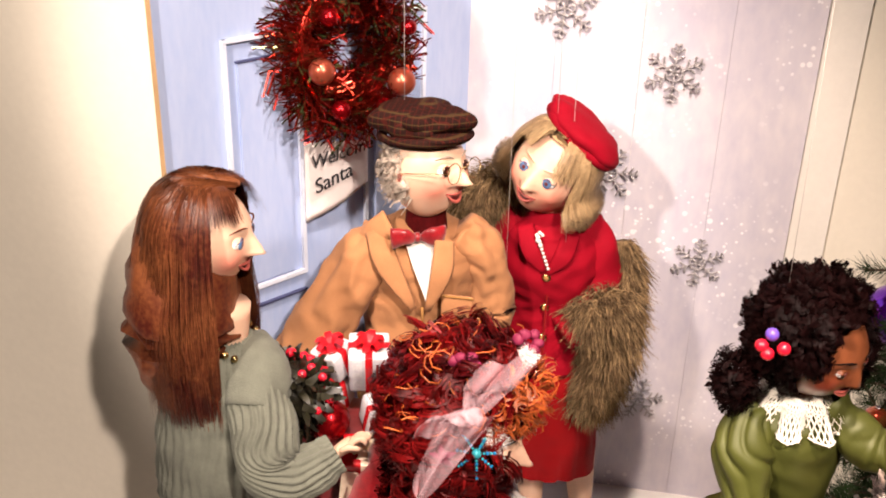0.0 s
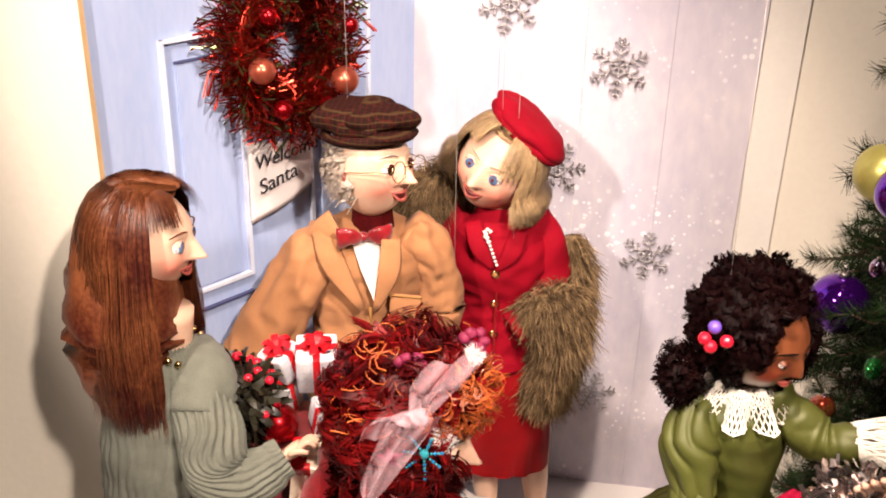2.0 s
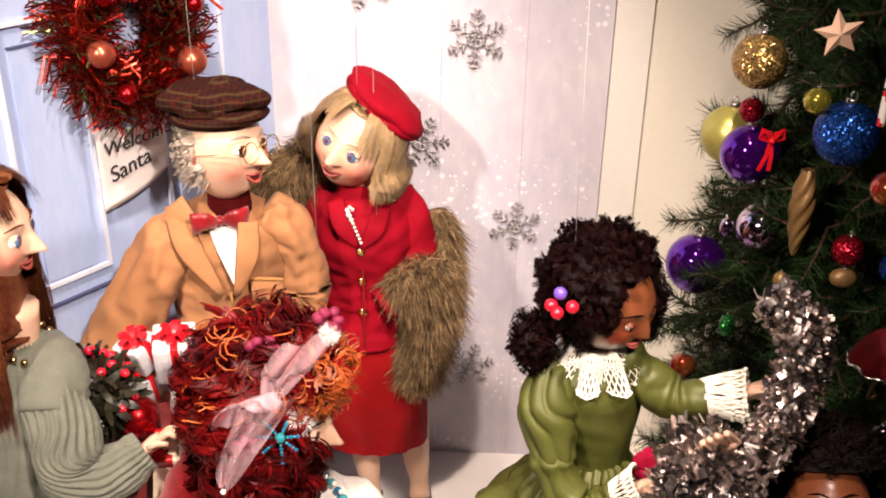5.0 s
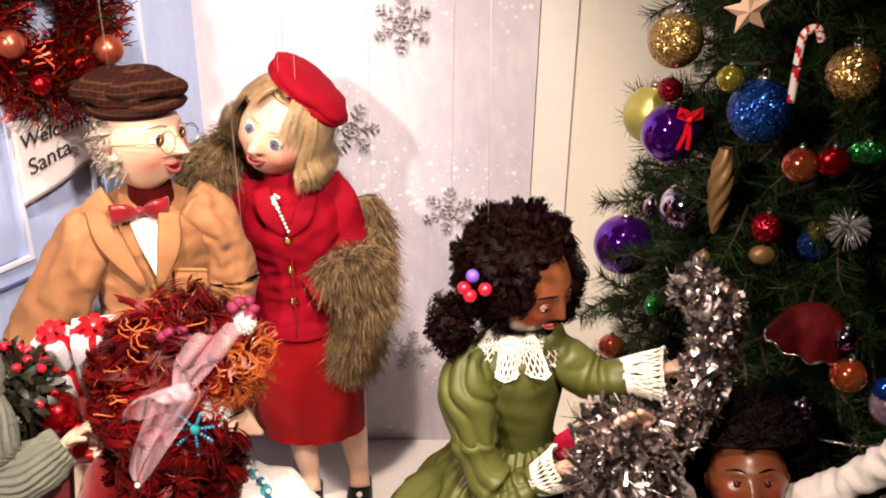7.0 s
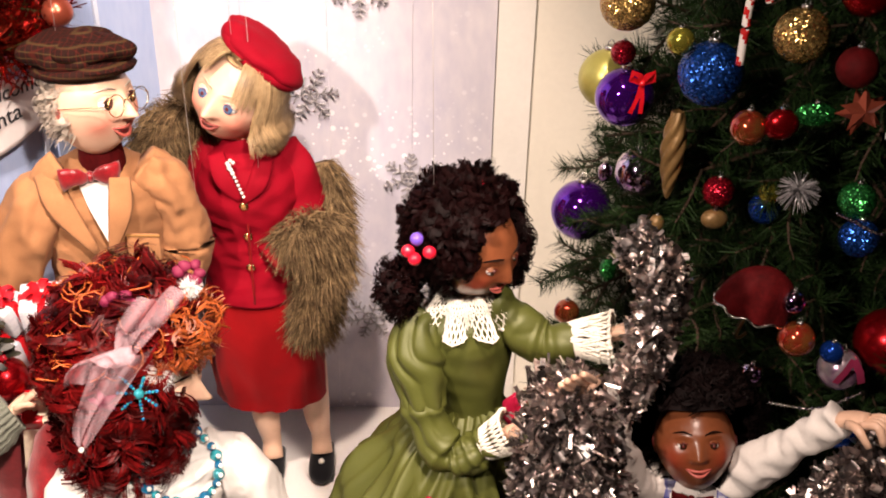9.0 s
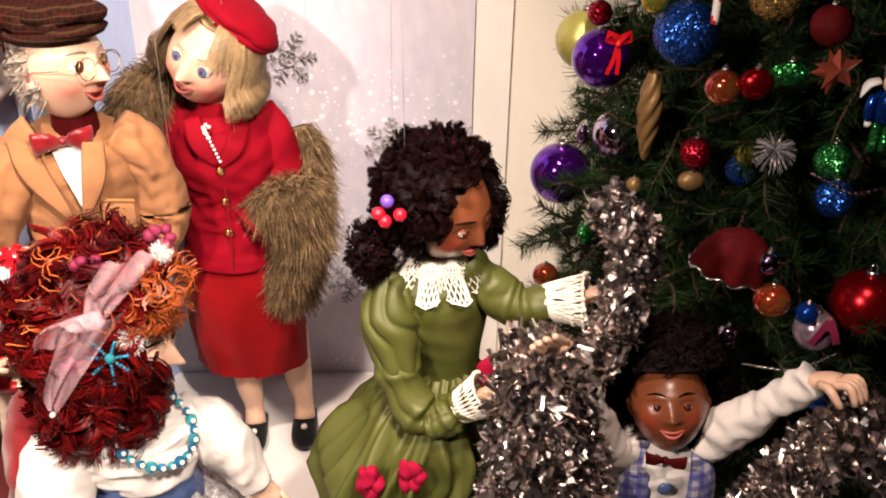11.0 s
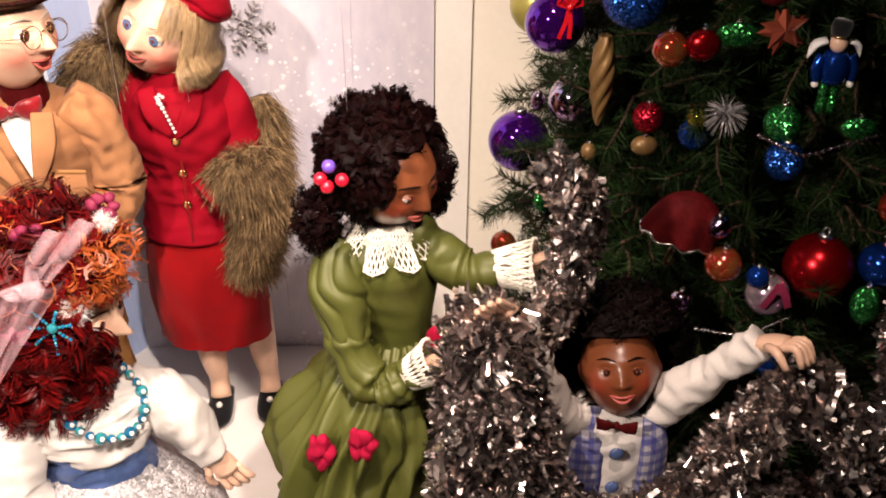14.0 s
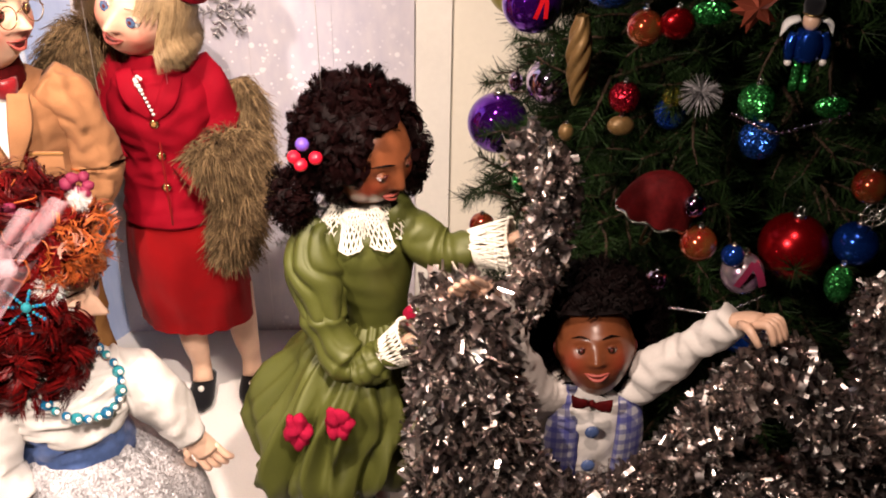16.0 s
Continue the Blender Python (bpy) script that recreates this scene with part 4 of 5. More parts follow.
def boy():
    b = Bag()
    b.tube([(1.232, -0.645, 0.0), (1.232, -0.645, 0.14), (1.232, -0.645, 0.22)], [0.045, 0.05, 0.05], BLACK_VELVET, 10, 20, flat=0.75, side=(0.2, -1, 0))
    b.tube([(1.230, -0.645, 0.20), (1.230, -0.645, 0.30), (1.230, -0.645, 0.385), (1.230, -0.645, 0.418)], [0.05, 0.054, 0.056, 0.026], SHIRT, 36, 41, flat=0.72, side=(0.2, -1, 0), fold=0.0023, freq=40)
    # check waistcoat: two fronts
    for s in (-1, 1):
        b.tube([(1.232 + s * 0.030, -0.662, 0.415), (1.230 + s * 0.036, -0.682, 0.375), (1.230 + s * 0.036, -0.682, 0.30), (1.230 + s * 0.033, -0.678, 0.21)], [0.010, 0.018, 0.020, 0.018], PLAID_BLUE, 14, 14, flat=0.35, side=(0.2 + s * 0.3, -1, 0))
    for z in (0.374, 0.326):
        b.ball((1.224, -0.692, z), (0.008, 0.004, 0.008), BLUE_SATIN, None, 12, 6)
    bow_tie(b, (1.220, -0.692, 0.414), Matrix.Rotation(radians(-102), 4, "Z"), 0.020, MAROON)
    # raised arms
    b.tube([(1.268, -0.650, 0.402), (1.290, -0.668, 0.440), (1.320, -0.688, 0.485), (1.347, -0.702, 0.528)], [0.025, 0.022, 0.018, 0.016], SHIRT, 36, 25, fold=0.0036, freq=50)
    b.tube([(1.192, -0.648, 0.395), (1.162, -0.665, 0.410), (1.134, -0.678, 0.485), (1.110, -0.684, 0.542)], [0.025, 0.022, 0.018, 0.016], SHIRT, 36, 25, fold=0.0036, freq=50)
    palm(b, (1.346, -0.703, 0.528), (1.384, -0.732, 0.542), SKIN_RED, 0.016, (0, 0.3, 1), 0.016)
    palm(b, (1.112, -0.686, 0.545), (1.076, -0.724, 0.588), SKIN_RED, 0.014, (0, 1, 0.2), 0.0)
    b.tube([(1.23, -0.65, 0.40), (1.228, -0.655, 0.43)], [0.02, 0.02], SKIN_BROWN, 6, 12)
    m = head(b, (1.226, -0.652, 0.456), 0.045, -99, -24, 7, SKIN_BROWN, IRIS_BROWN, 0.03, 0.30, HAIR_BLACK, 0.8)
    b.ball((-0.014, 0, 0.018), (0.057, 0.068, 0.062), HAIR_BLACK, m, 24, 16, fold=0.25, freq=70, keep=lambda d: d.x < 0.2 or d.z > 0.42)
    curls(b, m @ Matrix.Translation((-0.014, 0, 0.020)), (0.060, 0.071, 0.066), HAIR_BLACK, 640, 0.006, 0.0008, 41, keep=lambda d: d.x < 0.2 or d.z > 0.44, lock=7)
    return tagged(b.make("marionette"), "boy puppet in white shirt and blue check waistcoat", "puppet", "puppets on the stage")


def redhead():
    b = Bag()
    # skirt, sash, blouse
    skirt(b, (0.640, -0.605, 0.300), (0.655, -0.60, 0.006), 0.058, 0.135, SPARKLE, 10, 0.06, 0.03, 0.95)
    b.tube([(0.640, -0.605, 0.285), (0.638, -0.605, 0.31), (0.636, -0.605, 0.335)], [0.062, 0.060, 0.060], BLUE_SATIN, 10, 30, flat=0.8, side=(0, -1, 0), fold=0.006, freq=50)
    b.tube([(0.636, -0.605, 0.325), (0.634, -0.605, 0.365), (0.634, -0.603, 0.40), (0.636, -0.60, 0.42)], [0.062, 0.072, 0.066, 0.030], SHIRT, 36, 48, flat=0.8, side=(0, -1, 0), fold=0.0045, freq=34)
    b.tube([(0.680, -0.590, 0.390), (0.712, -0.585, 0.362), (0.742, -0.580, 0.315), (0.760, -0.575, 0.275)], [0.028, 0.032, 0.028, 0.020], SHIRT, 40, 32, fold=0.0045, freq=40)
    palm(b, (0.756, -0.576, 0.278), (0.792, -0.570, 0.212), SKIN_RED, 0.017, (0.2, -1, 0), 0.006)
    b.tube([(0.585, -0.62, 0.392), (0.560, -0.640, 0.355), (0.560, -0.66, 0.30), (0.590, -0.675, 0.265)], [0.030, 0.040, 0.036, 0.024], SHIRT, 40, 32, fold=0.0049, freq=40)
    b.tube([(0.56, -0.565, 0.45), (0.535, -0.575, 0.36), (0.525, -0.585, 0.25), (0.52, -0.59, 0.12)], [0.03, 0.05, 0.055, 0.06], RED_SILK, 16, 18, fold=0.012, freq=26)
    b.tube([(0.636, -0.60, 0.41), (0.640, -0.60, 0.45)], [0.024, 0.024], SKIN_RED, 6, 12)
    m = head(b, (0.640, -0.602, 0.500), 0.054, -16, 6, 4, SKIN_RED, IRIS_BROWN, 0.05, 0.8, HAIR_RED)
    hm = m @ Matrix.Translation((-0.022, 0, 0.020))
    free = lambda d: d.x < 0.25 or d.z > 0.6 or d.y < -0.34 and d.x < 0.86
    b.ball((0, 0, 0), (0.074, 0.078, 0.084), HAIR_RED, hm, 30, 20, fold=0.25, freq=40, keep=free)
    curls(b, hm, (0.078, 0.084, 0.090), HAIR_RED, 640, 0.016, 0.0010, 51, keep=free, turns=1.3, lock=16)
    curls(b, hm @ Matrix.Translation((0.070, 0.0, 0.055)), (0.026, 0.05, 0.030), HAIR_ORANGE, 60, 0.011, 0.0009, 52, turns=1.6, lock=3)
    curls(b, hm, (0.092, 0.096, 0.100), HAIR_ORANGE, 60, 0.012, 0.0010, 54, keep=lambda d: free(d) and d.z > 0.3, turns=1.6)
    curls(b, Matrix.Translation((0.600, -0.60, 0.43)), (0.045, 0.06, 0.072), HAIR_RED, 240, 0.015, 0.0010, 53, turns=1.3, lock=14)
    curls(b, Matrix.Translation((0.612, -0.628, 0.440)), (0.062, 0.052, 0.055), HAIR_RED, 220, 0.015, 0.0010, 55, turns=1.3, lock=14)
    # fluff balls, magenta roses, beads, star, spider brooch
    rnd = random.Random(6)
    for c, r in (((0.669, -0.662, 0.546), 0.019), ((0.692, -0.600, 0.606), 0.013)):
        for _ in range(620):
            d = Vector((rnd.gauss(0, 1), rnd.gauss(0, 1), rnd.gauss(0, 1))).normalized()
            b.strip([c, Vector(c) + d * r * rnd.uniform(0.7, 1.15)], 0.0008, WHITE_FLUFF, side=(rnd.gauss(0, 1), rnd.gauss(0, 1), 1))
    for c in ((0.630, -0.640, 0.612), (0.690, -0.590, 0.618)):
        for k in range(7):
            a = k * 0.9
            b.ball((c[0] + 0.011 * math.cos(a), c[1] + 0.004 * math.sin(a * 2), c[2] + 0.008 * math.sin(a)), (0.007, 0.006, 0.006), PINK, None, 10, 7, fold=0.5, freq=120)
    c = Vector((0.655, -0.690, 0.540))
    b.ball(c, 0.0055, BEAD_TEAL, None, 12, 8)
    for k in range(7):
        a = k * 0.8976 + 0.3
        d = Vector((math.cos(a), -0.15, math.sin(a)))
        for j in range(4 + k % 3):
            b.ball(c + d * (0.008 + 0.0038 * j), 0.0021 if j % 2 else 0.0016, BEAD_BLUE if j % 2 else BEAD_TEAL, None, 8, 5)
    c = Vector((0.622, -0.697, 0.535))
    for k in range(5):
        a = k * 1.2566 + 0.5
        b.tube([c[:], (c + Vector((math.cos(a), 0, math.sin(a))) * 0.008)[:], (c + Vector((math.cos(a), 0.1, math.sin(a))) * 0.015)[:]], [0.006, 0.004, 0.0008], PINK, 6, 6)
    for k in range(26):
        a = k / 26 * math.tau
        p = Vector((0.664 + 0.044 * math.cos(a), -0.632 - 0.046 * math.sin(a) * 0.8, 0.405 - 0.016 * math.cos(a) + 0.028 * min(0, math.sin(a)) * 0 - 0.022 * math.sin(a)))
        b.ball(p, 0.0052 + 0.0022 * (k % 3 == 0), BEAD_BLUE if k % 2 else BEAD_TEAL, None, 8, 6)
        b.ball(p + Vector((0.004, -0.006, 0.004)), 0.003, PEARL, None, 6, 4)
    for p in range(len(b.v)):
        b.v[p] = (b.v[p][0] + 0.012, b.v[p][1], b.v[p][2])
    return tagged(b.make("marionette"), "girl puppet with curly red hair, white blouse and blue sash", "puppet", "puppets on the stage")


def veil_ribbon():
    """Sheer ribbon tied in the red hair."""
    b = Bag()

    def leaf(pts, w, ph, flare):
        c = smooth_path(pts, 24)

        def fn(u, v):
            i = min(int(v * 23), 23)
            p = c[i]
            ww = w * (0.22 + 0.78 * min(1, v * 1.6) if flare else 0.06 + 0.94 * (1 - v) ** 0.7)
            return (p[0] + (u - 0.5) * ww, p[1] - 0.012 * math.sin(u * 11 + ph) * math.sin(v * 5 + 1), p[2] + (u - 0.5) * ww * 0.35 + 0.004 * math.sin(u * 12))

        b.sheet(fn, 14, 24, PINK_VEIL, wrap=False)

    leaf([(0.650, -0.695, 0.592), (0.632, -0.705, 0.560), (0.612, -0.712, 0.525), (0.603, -0.715, 0.500)], 0.062, 0, False)
    leaf([(0.652, -0.690, 0.590), (0.662, -0.675, 0.610), (0.684, -0.660, 0.640)], 0.058, 2, True)
    leaf([(0.655, -0.695, 0.592), (0.640, -0.715, 0.602), (0.622, -0.705, 0.592), (0.612, -0.70, 0.565)], 0.040, 4, True)
    b.ball((0.652, -0.695, 0.592), (0.009, 0.008, 0.009), PINK_VEIL)
    b.ball((0.603, -0.716, 0.497), 0.003, PEARL)
    for p in range(len(b.v)):
        b.v[p] = (b.v[p][0] + 0.012, b.v[p][1] - 0.006, b.v[p][2])
    return tagged(b.make("hair_ribbon"), "sheer pink organza ribbon tied in red curls", "ribbon")


def left_girl():
    b = Bag()
    skirt(b, (0.325, -0.560, 0.335), (0.315, -0.565, 0.02), 0.062, 0.120, BEIGE, 7, 0.05, 0.01, 0.85)
    b.tube([(0.325, -0.558, 0.320), (0.327, -0.556, 0.38), (0.333, -0.554, 0.45), (0.340, -0.552, 0.52), (0.342, -0.552, 0.56)], [0.074, 0.076, 0.074, 0.070, 0.030], SWEATER, 30, 150, flat=0.82, side=(0, -1, 0), fold=0.003, freq=24, gather=0.0026, pleats=36, twist=0.0)
    b.tube([(0.388, -0.580, 0.510), (0.408, -0.605, 0.472), (0.417, -0.620, 0.432), (0.440, -0.614, 0.416), (0.470, -0.592, 0.424), (0.486, -0.580, 0.432)], [0.030, 0.034, 0.033, 0.030, 0.026, 0.020], SWEATER, 44, 110, fold=0.003, freq=30, gather=0.0036, pleats=22, twist=0.6)
    b.tube([(0.365, -0.530, 0.525), (0.390, -0.572, 0.515), (0.394, -0.595, 0.49)], [0.030, 0.036, 0.034], SWEATER, 12, 30, fold=0.005, freq=30)
    b.tube([(0.375, -0.50, 0.49), (0.395, -0.480, 0.43), (0.43, -0.46, 0.40)], [0.030, 0.030, 0.024], SWEATER, 14, 40, rib=0.002, ribs=11)
    palm(b, (0.484, -0.582, 0.432), (0.520, -0.566, 0.455), SKIN_RED, 0.014, (0, 0.4, 1), 0.008)
    b.tube([(0.345, -0.552, 0.54), (0.352, -0.552, 0.60)], [0.026, 0.026], SKIN, 6, 12)
    for k in range(22):
        a = k / 22 * math.tau
        b.ball((0.355 + 0.036 * math.cos(a), -0.553 + 0.038 * math.sin(a), 0.556 - 0.020 * math.cos(a)), 0.0046, BRASS, None, 8, 5)
    m = head(b, (0.330, -0.553, 0.682), 0.055, 2, 4, 2, SKIN, IRIS_BLUE, 0.06, 0.75, HAIR_AUBURN, 1.2)
    straight_hair(b, m, 0.060, HAIR_AUBURN, 5200, 3.2, 66, 4.2, 1.13, 0.028, flick=-0.4, fringe=420)
    b.tube([(0.308, -0.553, 0.71), (0.300, -0.555, 0.63), (0.298, -0.556, 0.55), (0.304, -0.556, 0.48)], [0.05, 0.066, 0.070, 0.05], HAIR_AUBURN, 18, 24, flat=0.9, fold=0.006, freq=30)
    return tagged(b.make("marionette"), "girl puppet with long auburn hair in sage knitted sweater", "puppet", "puppets on the stage")


man(), woman(), green_girl(), boy(), redhead(), veil_ribbon(), left_girl()


# ---- wreath, note, snowflakes ----
def blades(b, c, r, n, length, width, materials, seed, tang=0.5):
    """Foil blades bristling from a line."""
    rnd = random.Random(seed)
    for _ in range(n):
        k = rnd.randrange(len(c) - 1)
        p = Vector(c[k]).lerp(Vector(c[k + 1]), rnd.random())
        t = Vector(c[k + 1]) - Vector(c[k])
        t.normalize()
        x = t.orthogonal().normalized()
        o = Matrix.Rotation(rnd.uniform(0, math.tau), 3, t) @ x
        d = (o + t * rnd.uniform(-tang, tang)).normalized()
        s = Matrix.Rotation(rnd.uniform(0, math.tau), 3, d) @ d.orthogonal()
        L = length * rnd.uniform(0.7, 1.25)
        q0, q1 = p + o * r * rnd.random(), p + d * L
        bend = s * L * rnd.uniform(-0.3, 0.3)
        b.strip([q0, (q0 + q1) / 2 + bend, q1], width * rnd.uniform(0.7, 1.3), rnd.choice(materials), side=d.cross(s), taper=False)


wr = new("door_wreath")
wr.location = on_door(0.277, 0.832, 0.045)
tagged(wr, "red and copper tinsel wreath with baubles on the blue door", "wreath")
ring = [DDIR * math.cos(a) * 0.074 + Vector((0, 0, math.sin(a) * 0.086)) for a in np.linspace(0, math.tau, 49)]
b = Bag()
b.tube([p[:] for p in ring], 0.010, FOIL_RED, 49, 10)
blades(b, ring, 0.015, 3300, 0.050, 0.0022, [FOIL_RED] * 6 + [FOIL_GREEN], 61)
b.make("tinsel_ring", wr)
for k, (a, r, mt) in enumerate(((-0.62, 0.019, COPPER), (0.25, 0.011, GLASS_RED), (-1.15, 0.012, GLASS_RED), (3.3, 0.017, COPPER), (-2.2, 0.013, GLASS_RED), (2.5, 0.012, GLASS_RED))):
    b = Bag()
    b.ball(-DDIR * math.cos(a) * 0.074 + Vector((0, 0, math.sin(a) * 0.086)) + DNOR * 0.042, r, mt, None, 20, 14)
    b.make("bauble", wr)
b = Bag()
b.sheet(lambda u, v: DNOR * (0.055 + 0.012 * math.sin(u * 6)) + DDIR * (0.02 - 0.05 * u - 0.01 * v) + Vector((0, 0, 0.125 - 0.05 * v + 0.006 * math.sin(u * 5))), 12, 8, RIBBON_CREAM, wrap=False)
b.make("bow", wr, label="gold-orange ribbon bow")

note = Bag()
note.sheet(lambda u, v: on_door(0.325 - 0.110 * u, 0.700 - 0.020 * u - (0.118 - 0.055 * u) * v, 0.010 + 0.006 * math.sin(u * 3.0) * (0.4 + v)), 16, 14, PAPER, wrap=False)
nt = note.make("paper_note")
tagged(nt, "hand-lettered cream paper sign on the door", "sign")
sol = nt.modifiers.new("thick", "SOLIDIFY")
sol.thickness = 0.0012
dm = Matrix((( -DDIR.x, 0, DNOR.x, 0), (-DDIR.y, 0, DNOR.y, 0), (0, 1, 0, 0), (0, 0, 0, 1)))
for text, u, z, size, tilt in (("Welcome", 0.320, 0.662, 0.027, 5), ("Santa", 0.314, 0.624, 0.031, 12)):
    cu = bpy.data.curves.new("lettering", "FONT")
    cu.body, cu.size, cu.extrude, cu.shear = text, size, 0.0006, 0.15
    cu.materials.append(INK)
    ob = new("lettering", cu)
    ob.parent = nt
    ob.matrix_local = Matrix.Translation(on_door(u, z, 0.019)) @ dm @ Matrix.Rotation(radians(tilt), 4, "Z") @ Matrix.Rotation(radians(-2), 4, "Y")


def snowflake(x, z, r, turn):
    b = Bag()
    for k in range(6):
        a = radians(turn) + k * math.pi / 3
        d, s = Vector((math.cos(a), 0, math.sin(a))), Vector((-math.sin(a), 0, math.cos(a)))
        b.tube([(d * r * f)[:] for f in (0.0, 0.5, 1.0)], r * 0.036, GLIT_SILVER, 6, 6)
        for f, l in ((0.45, 0.26), (0.72, 0.24), (0.95, 0.12)):
            for q in (-1, 1):
                b.tube([(d * r * f)[:], (d * r * (f + l * 0.4) + s * q * r * l * 0.5)[:], (d * r * (f + l * 0.65) + s * q * r * l)[:]], r * 0.042, GLIT_SILVER, 6, 6)
        b.tube([(d * r * 0.25)[:], ((d * 0.28 + s * 0.12) * r)[:], ((d * 0.14 + s * 0.24) * r)[:]], r * 0.05, GLIT_SILVER, 6, 6)
    ob = b.make("snowflake")
    ob.location = (x, -0.006, z)
    tagged(ob, "silver glitter snowflake fixed to the white panel", "snowflake", "snowflakes on the panel")


for x, z, r, turn in ((0.842, 0.763, 0.043, 28), (0.914, 0.459, 0.040, 25), (0.675, 0.850, 0.045, 20), (0.848, 0.192, 0.040, 10), (0.762, 0.597, 0.042, 5)):
    snowflake(x, z, r, turn)


# ---- gifts, holly, sack ----
b = Bag()
b.sheet(lambda u, v: Vector((0.470, -0.480, 0.0)) + Vector((math.cos(u * math.tau), math.sin(u * math.tau) * 0.8, 0)) * (0.075 + 0.02 * math.sin(v * 2.6) + 0.006 * math.sin(u * 44 + v * 3)) * (1 if v < 0.97 else 0.9) + Vector((0, 0, 0.375 * v)), 60, 18, SACK)
b.ball((0.465, -0.480, 0.385), (0.085, 0.07, 0.040), SACK, None, 20, 8, fold=0.3, freq=30)
tagged(b.make("gift_sack"), "dark red velvet sack standing on the floor filled with gifts", "sack")


def gift(c, size, rz, rx, paper=GIFT_CHECK, ribbon=RIBBON_RED):
    m = Matrix.Translation(c) @ Matrix.Rotation(radians(rz), 4, "Z") @ Matrix.Rotation(radians(rx), 4, "X")
    g = new("gift_box")
    g.matrix_world = m
    b = Bag()
    b.box((0, 0, 0), size, paper, None, 0.003)
    b.make("box", g)
    b = Bag()
    for axis in (0, 1):
        s = [size[0] * 1.015 + 0.001, size[1] * 1.015 + 0.001, size[2] * 1.015 + 0.001]
        s[axis] = 0.009
        b.box((0, 0, 0), s, ribbon, None, 0.0008)
    b.make("ribbon", g)
    for k in range(6):
        b = Bag()
        a = k * 1.047 + 0.3
        d = Vector((math.cos(a), math.sin(a), 0))
        z = size[2] / 2
        b.strip([(0, 0, z), d * 0.010 + Vector((0, 0, z + 0.012)), d * 0.019 + Vector((0, 0, z + 0.008)), d * 0.016 + Vector((0, 0, z + 0.002)), Vector((0, 0, z + 0.003))], 0.009, ribbon, side=d.cross(Vector((0, 0, 1))).cross(d), taper=False)
        b.make("bow_loop", g)
    return tagged(g, "small white gift box tied with red satin ribbon", "gift box", "gifts on the sack")


gift((0.497, -0.470, 0.492), (0.050, 0.046, 0.060), 14, 16)
gift((0.452, -0.470, 0.492), (0.040, 0.040, 0.040), -24, 18)
gift((0.445, -0.470, 0.440), (0.045, 0.045, 0.045), -12, 14)
gift((0.524, -0.505, 0.440), (0.046, 0.045, 0.046), 35, 24)
g = gift((0.512, -0.545, 0.405), (0.055, 0.045, 0.035), 12, 24, RIBBON_RED, RIBBON_CREAM)
tagged(g, "small red gift box tied with wide cream ribbon")
b = Bag()
b.strip([(0.500, -0.572, 0.400), (0.496, -0.578, 0.350), (0.501, -0.578, 0.295), (0.498, -0.576, 0.245)], 0.020, RIBBON_CREAM, side=(0.2, -1, 0), taper=False)
tagged(b.make("ribbon_tail"), "cream satin ribbon hanging from the gifts", "ribbon")

b = Bag()
rnd = random.Random(8)
hc = Vector((0.415, -0.535, 0.478))
for _ in range(380):
    d = Vector((rnd.gauss(0, 1), rnd.gauss(0, 1), rnd.gauss(0, 1))).normalized()
    p = hc + Vector((d.x * 0.050, d.y * 0.045, d.z * 0.048)) * rnd.uniform(0.6, 1.0)
    t = (d + Vector((rnd.gauss(0, .6), rnd.gauss(0, .6), rnd.gauss(0, .6)))).normalized()
    s = t.orthogonal()
    q = [p, p + t * 0.007 + d * 0.002, p + t * 0.014 + d * 0.003, p + t * 0.02]
    w = 0.0095
    b.strip([q[0], q[1]], w, HOLLY, side=d, taper=False)
    b.strip([q[1], q[2], q[3]], w, HOLLY, side=d)
for _ in range(34):
    d = Vector((rnd.gauss(0, 1), rnd.gauss(0, 1), rnd.gauss(0, 1))).normalized()
    b.ball(hc + Vector((d.x * 0.05, d.y * 0.046, d.z * 0.048)), 0.0055, RED_BEAD, None, 10, 7)
b.ball(hc, (0.036, 0.034, 0.036), HOLLY, None, 12, 8, fold=0.3, freq=50)
tagged(b.make("holly_posy"), "dark holly bunch with red berries on the gift sack", "holly")
b = Bag()
b.ball((0.462, -0.530, 0.440), 0.026, GLASS_RED, None, 22, 14)
tagged(b.make("bauble"), "shiny red bauble lying on the gift sack", "bauble")


# ---- tree ----
TC = Vector((1.50, -0.22, 0))


def branch_mesh(seed):
    """One wired bough of plastic needles along +x, about 0.2 long."""
    rnd = random.Random(seed)
    b = Bag()
    main = [(0, 0, 0), (0.09, 0, 0.004), (0.19, 0, -0.012)]
    lines = [smooth_path(main, 16)]
    b.tube(main, [0.0035, 0.003, 0.002], STEM, 6, 6)
    for k in range(6):
        x = 0.05 + 0.024 * k
        s = -1 if k % 2 else 1
        e = [(x, 0, 0.002), (x + 0.032, s * 0.028, 0.010 * rnd.uniform(-1, 1)), (x + 0.062, s * 0.046, rnd.uniform(-0.02, 0.012))]
        b.tube(e, [0.0025, 0.002, 0.001], STEM, 4, 5)
        lines.append(smooth_path(e, 10))
    for c in lines:
        for _ in range(260 if len(c) == 16 else 150):
            k = rnd.randrange(len(c) - 1)
            p = Vector(c[k]).lerp(Vector(c[k + 1]), rnd.random())
            t = Vector(c[k + 1] - c[k]).normalized()
            o = Matrix.Rotation(rnd.uniform(0, math.tau), 3, t) @ t.orthogonal().normalized()
            d = (o * 0.8 + t * rnd.uniform(0.3, 0.9)).normalized()
            b.strip([p, p + d * 0.027 * rnd.uniform(0.7, 1.2)], 0.0014, NEEDLE, side=(rnd.gauss(0, 1), rnd.gauss(0, 1), rnd.gauss(0, 1)))
    return b


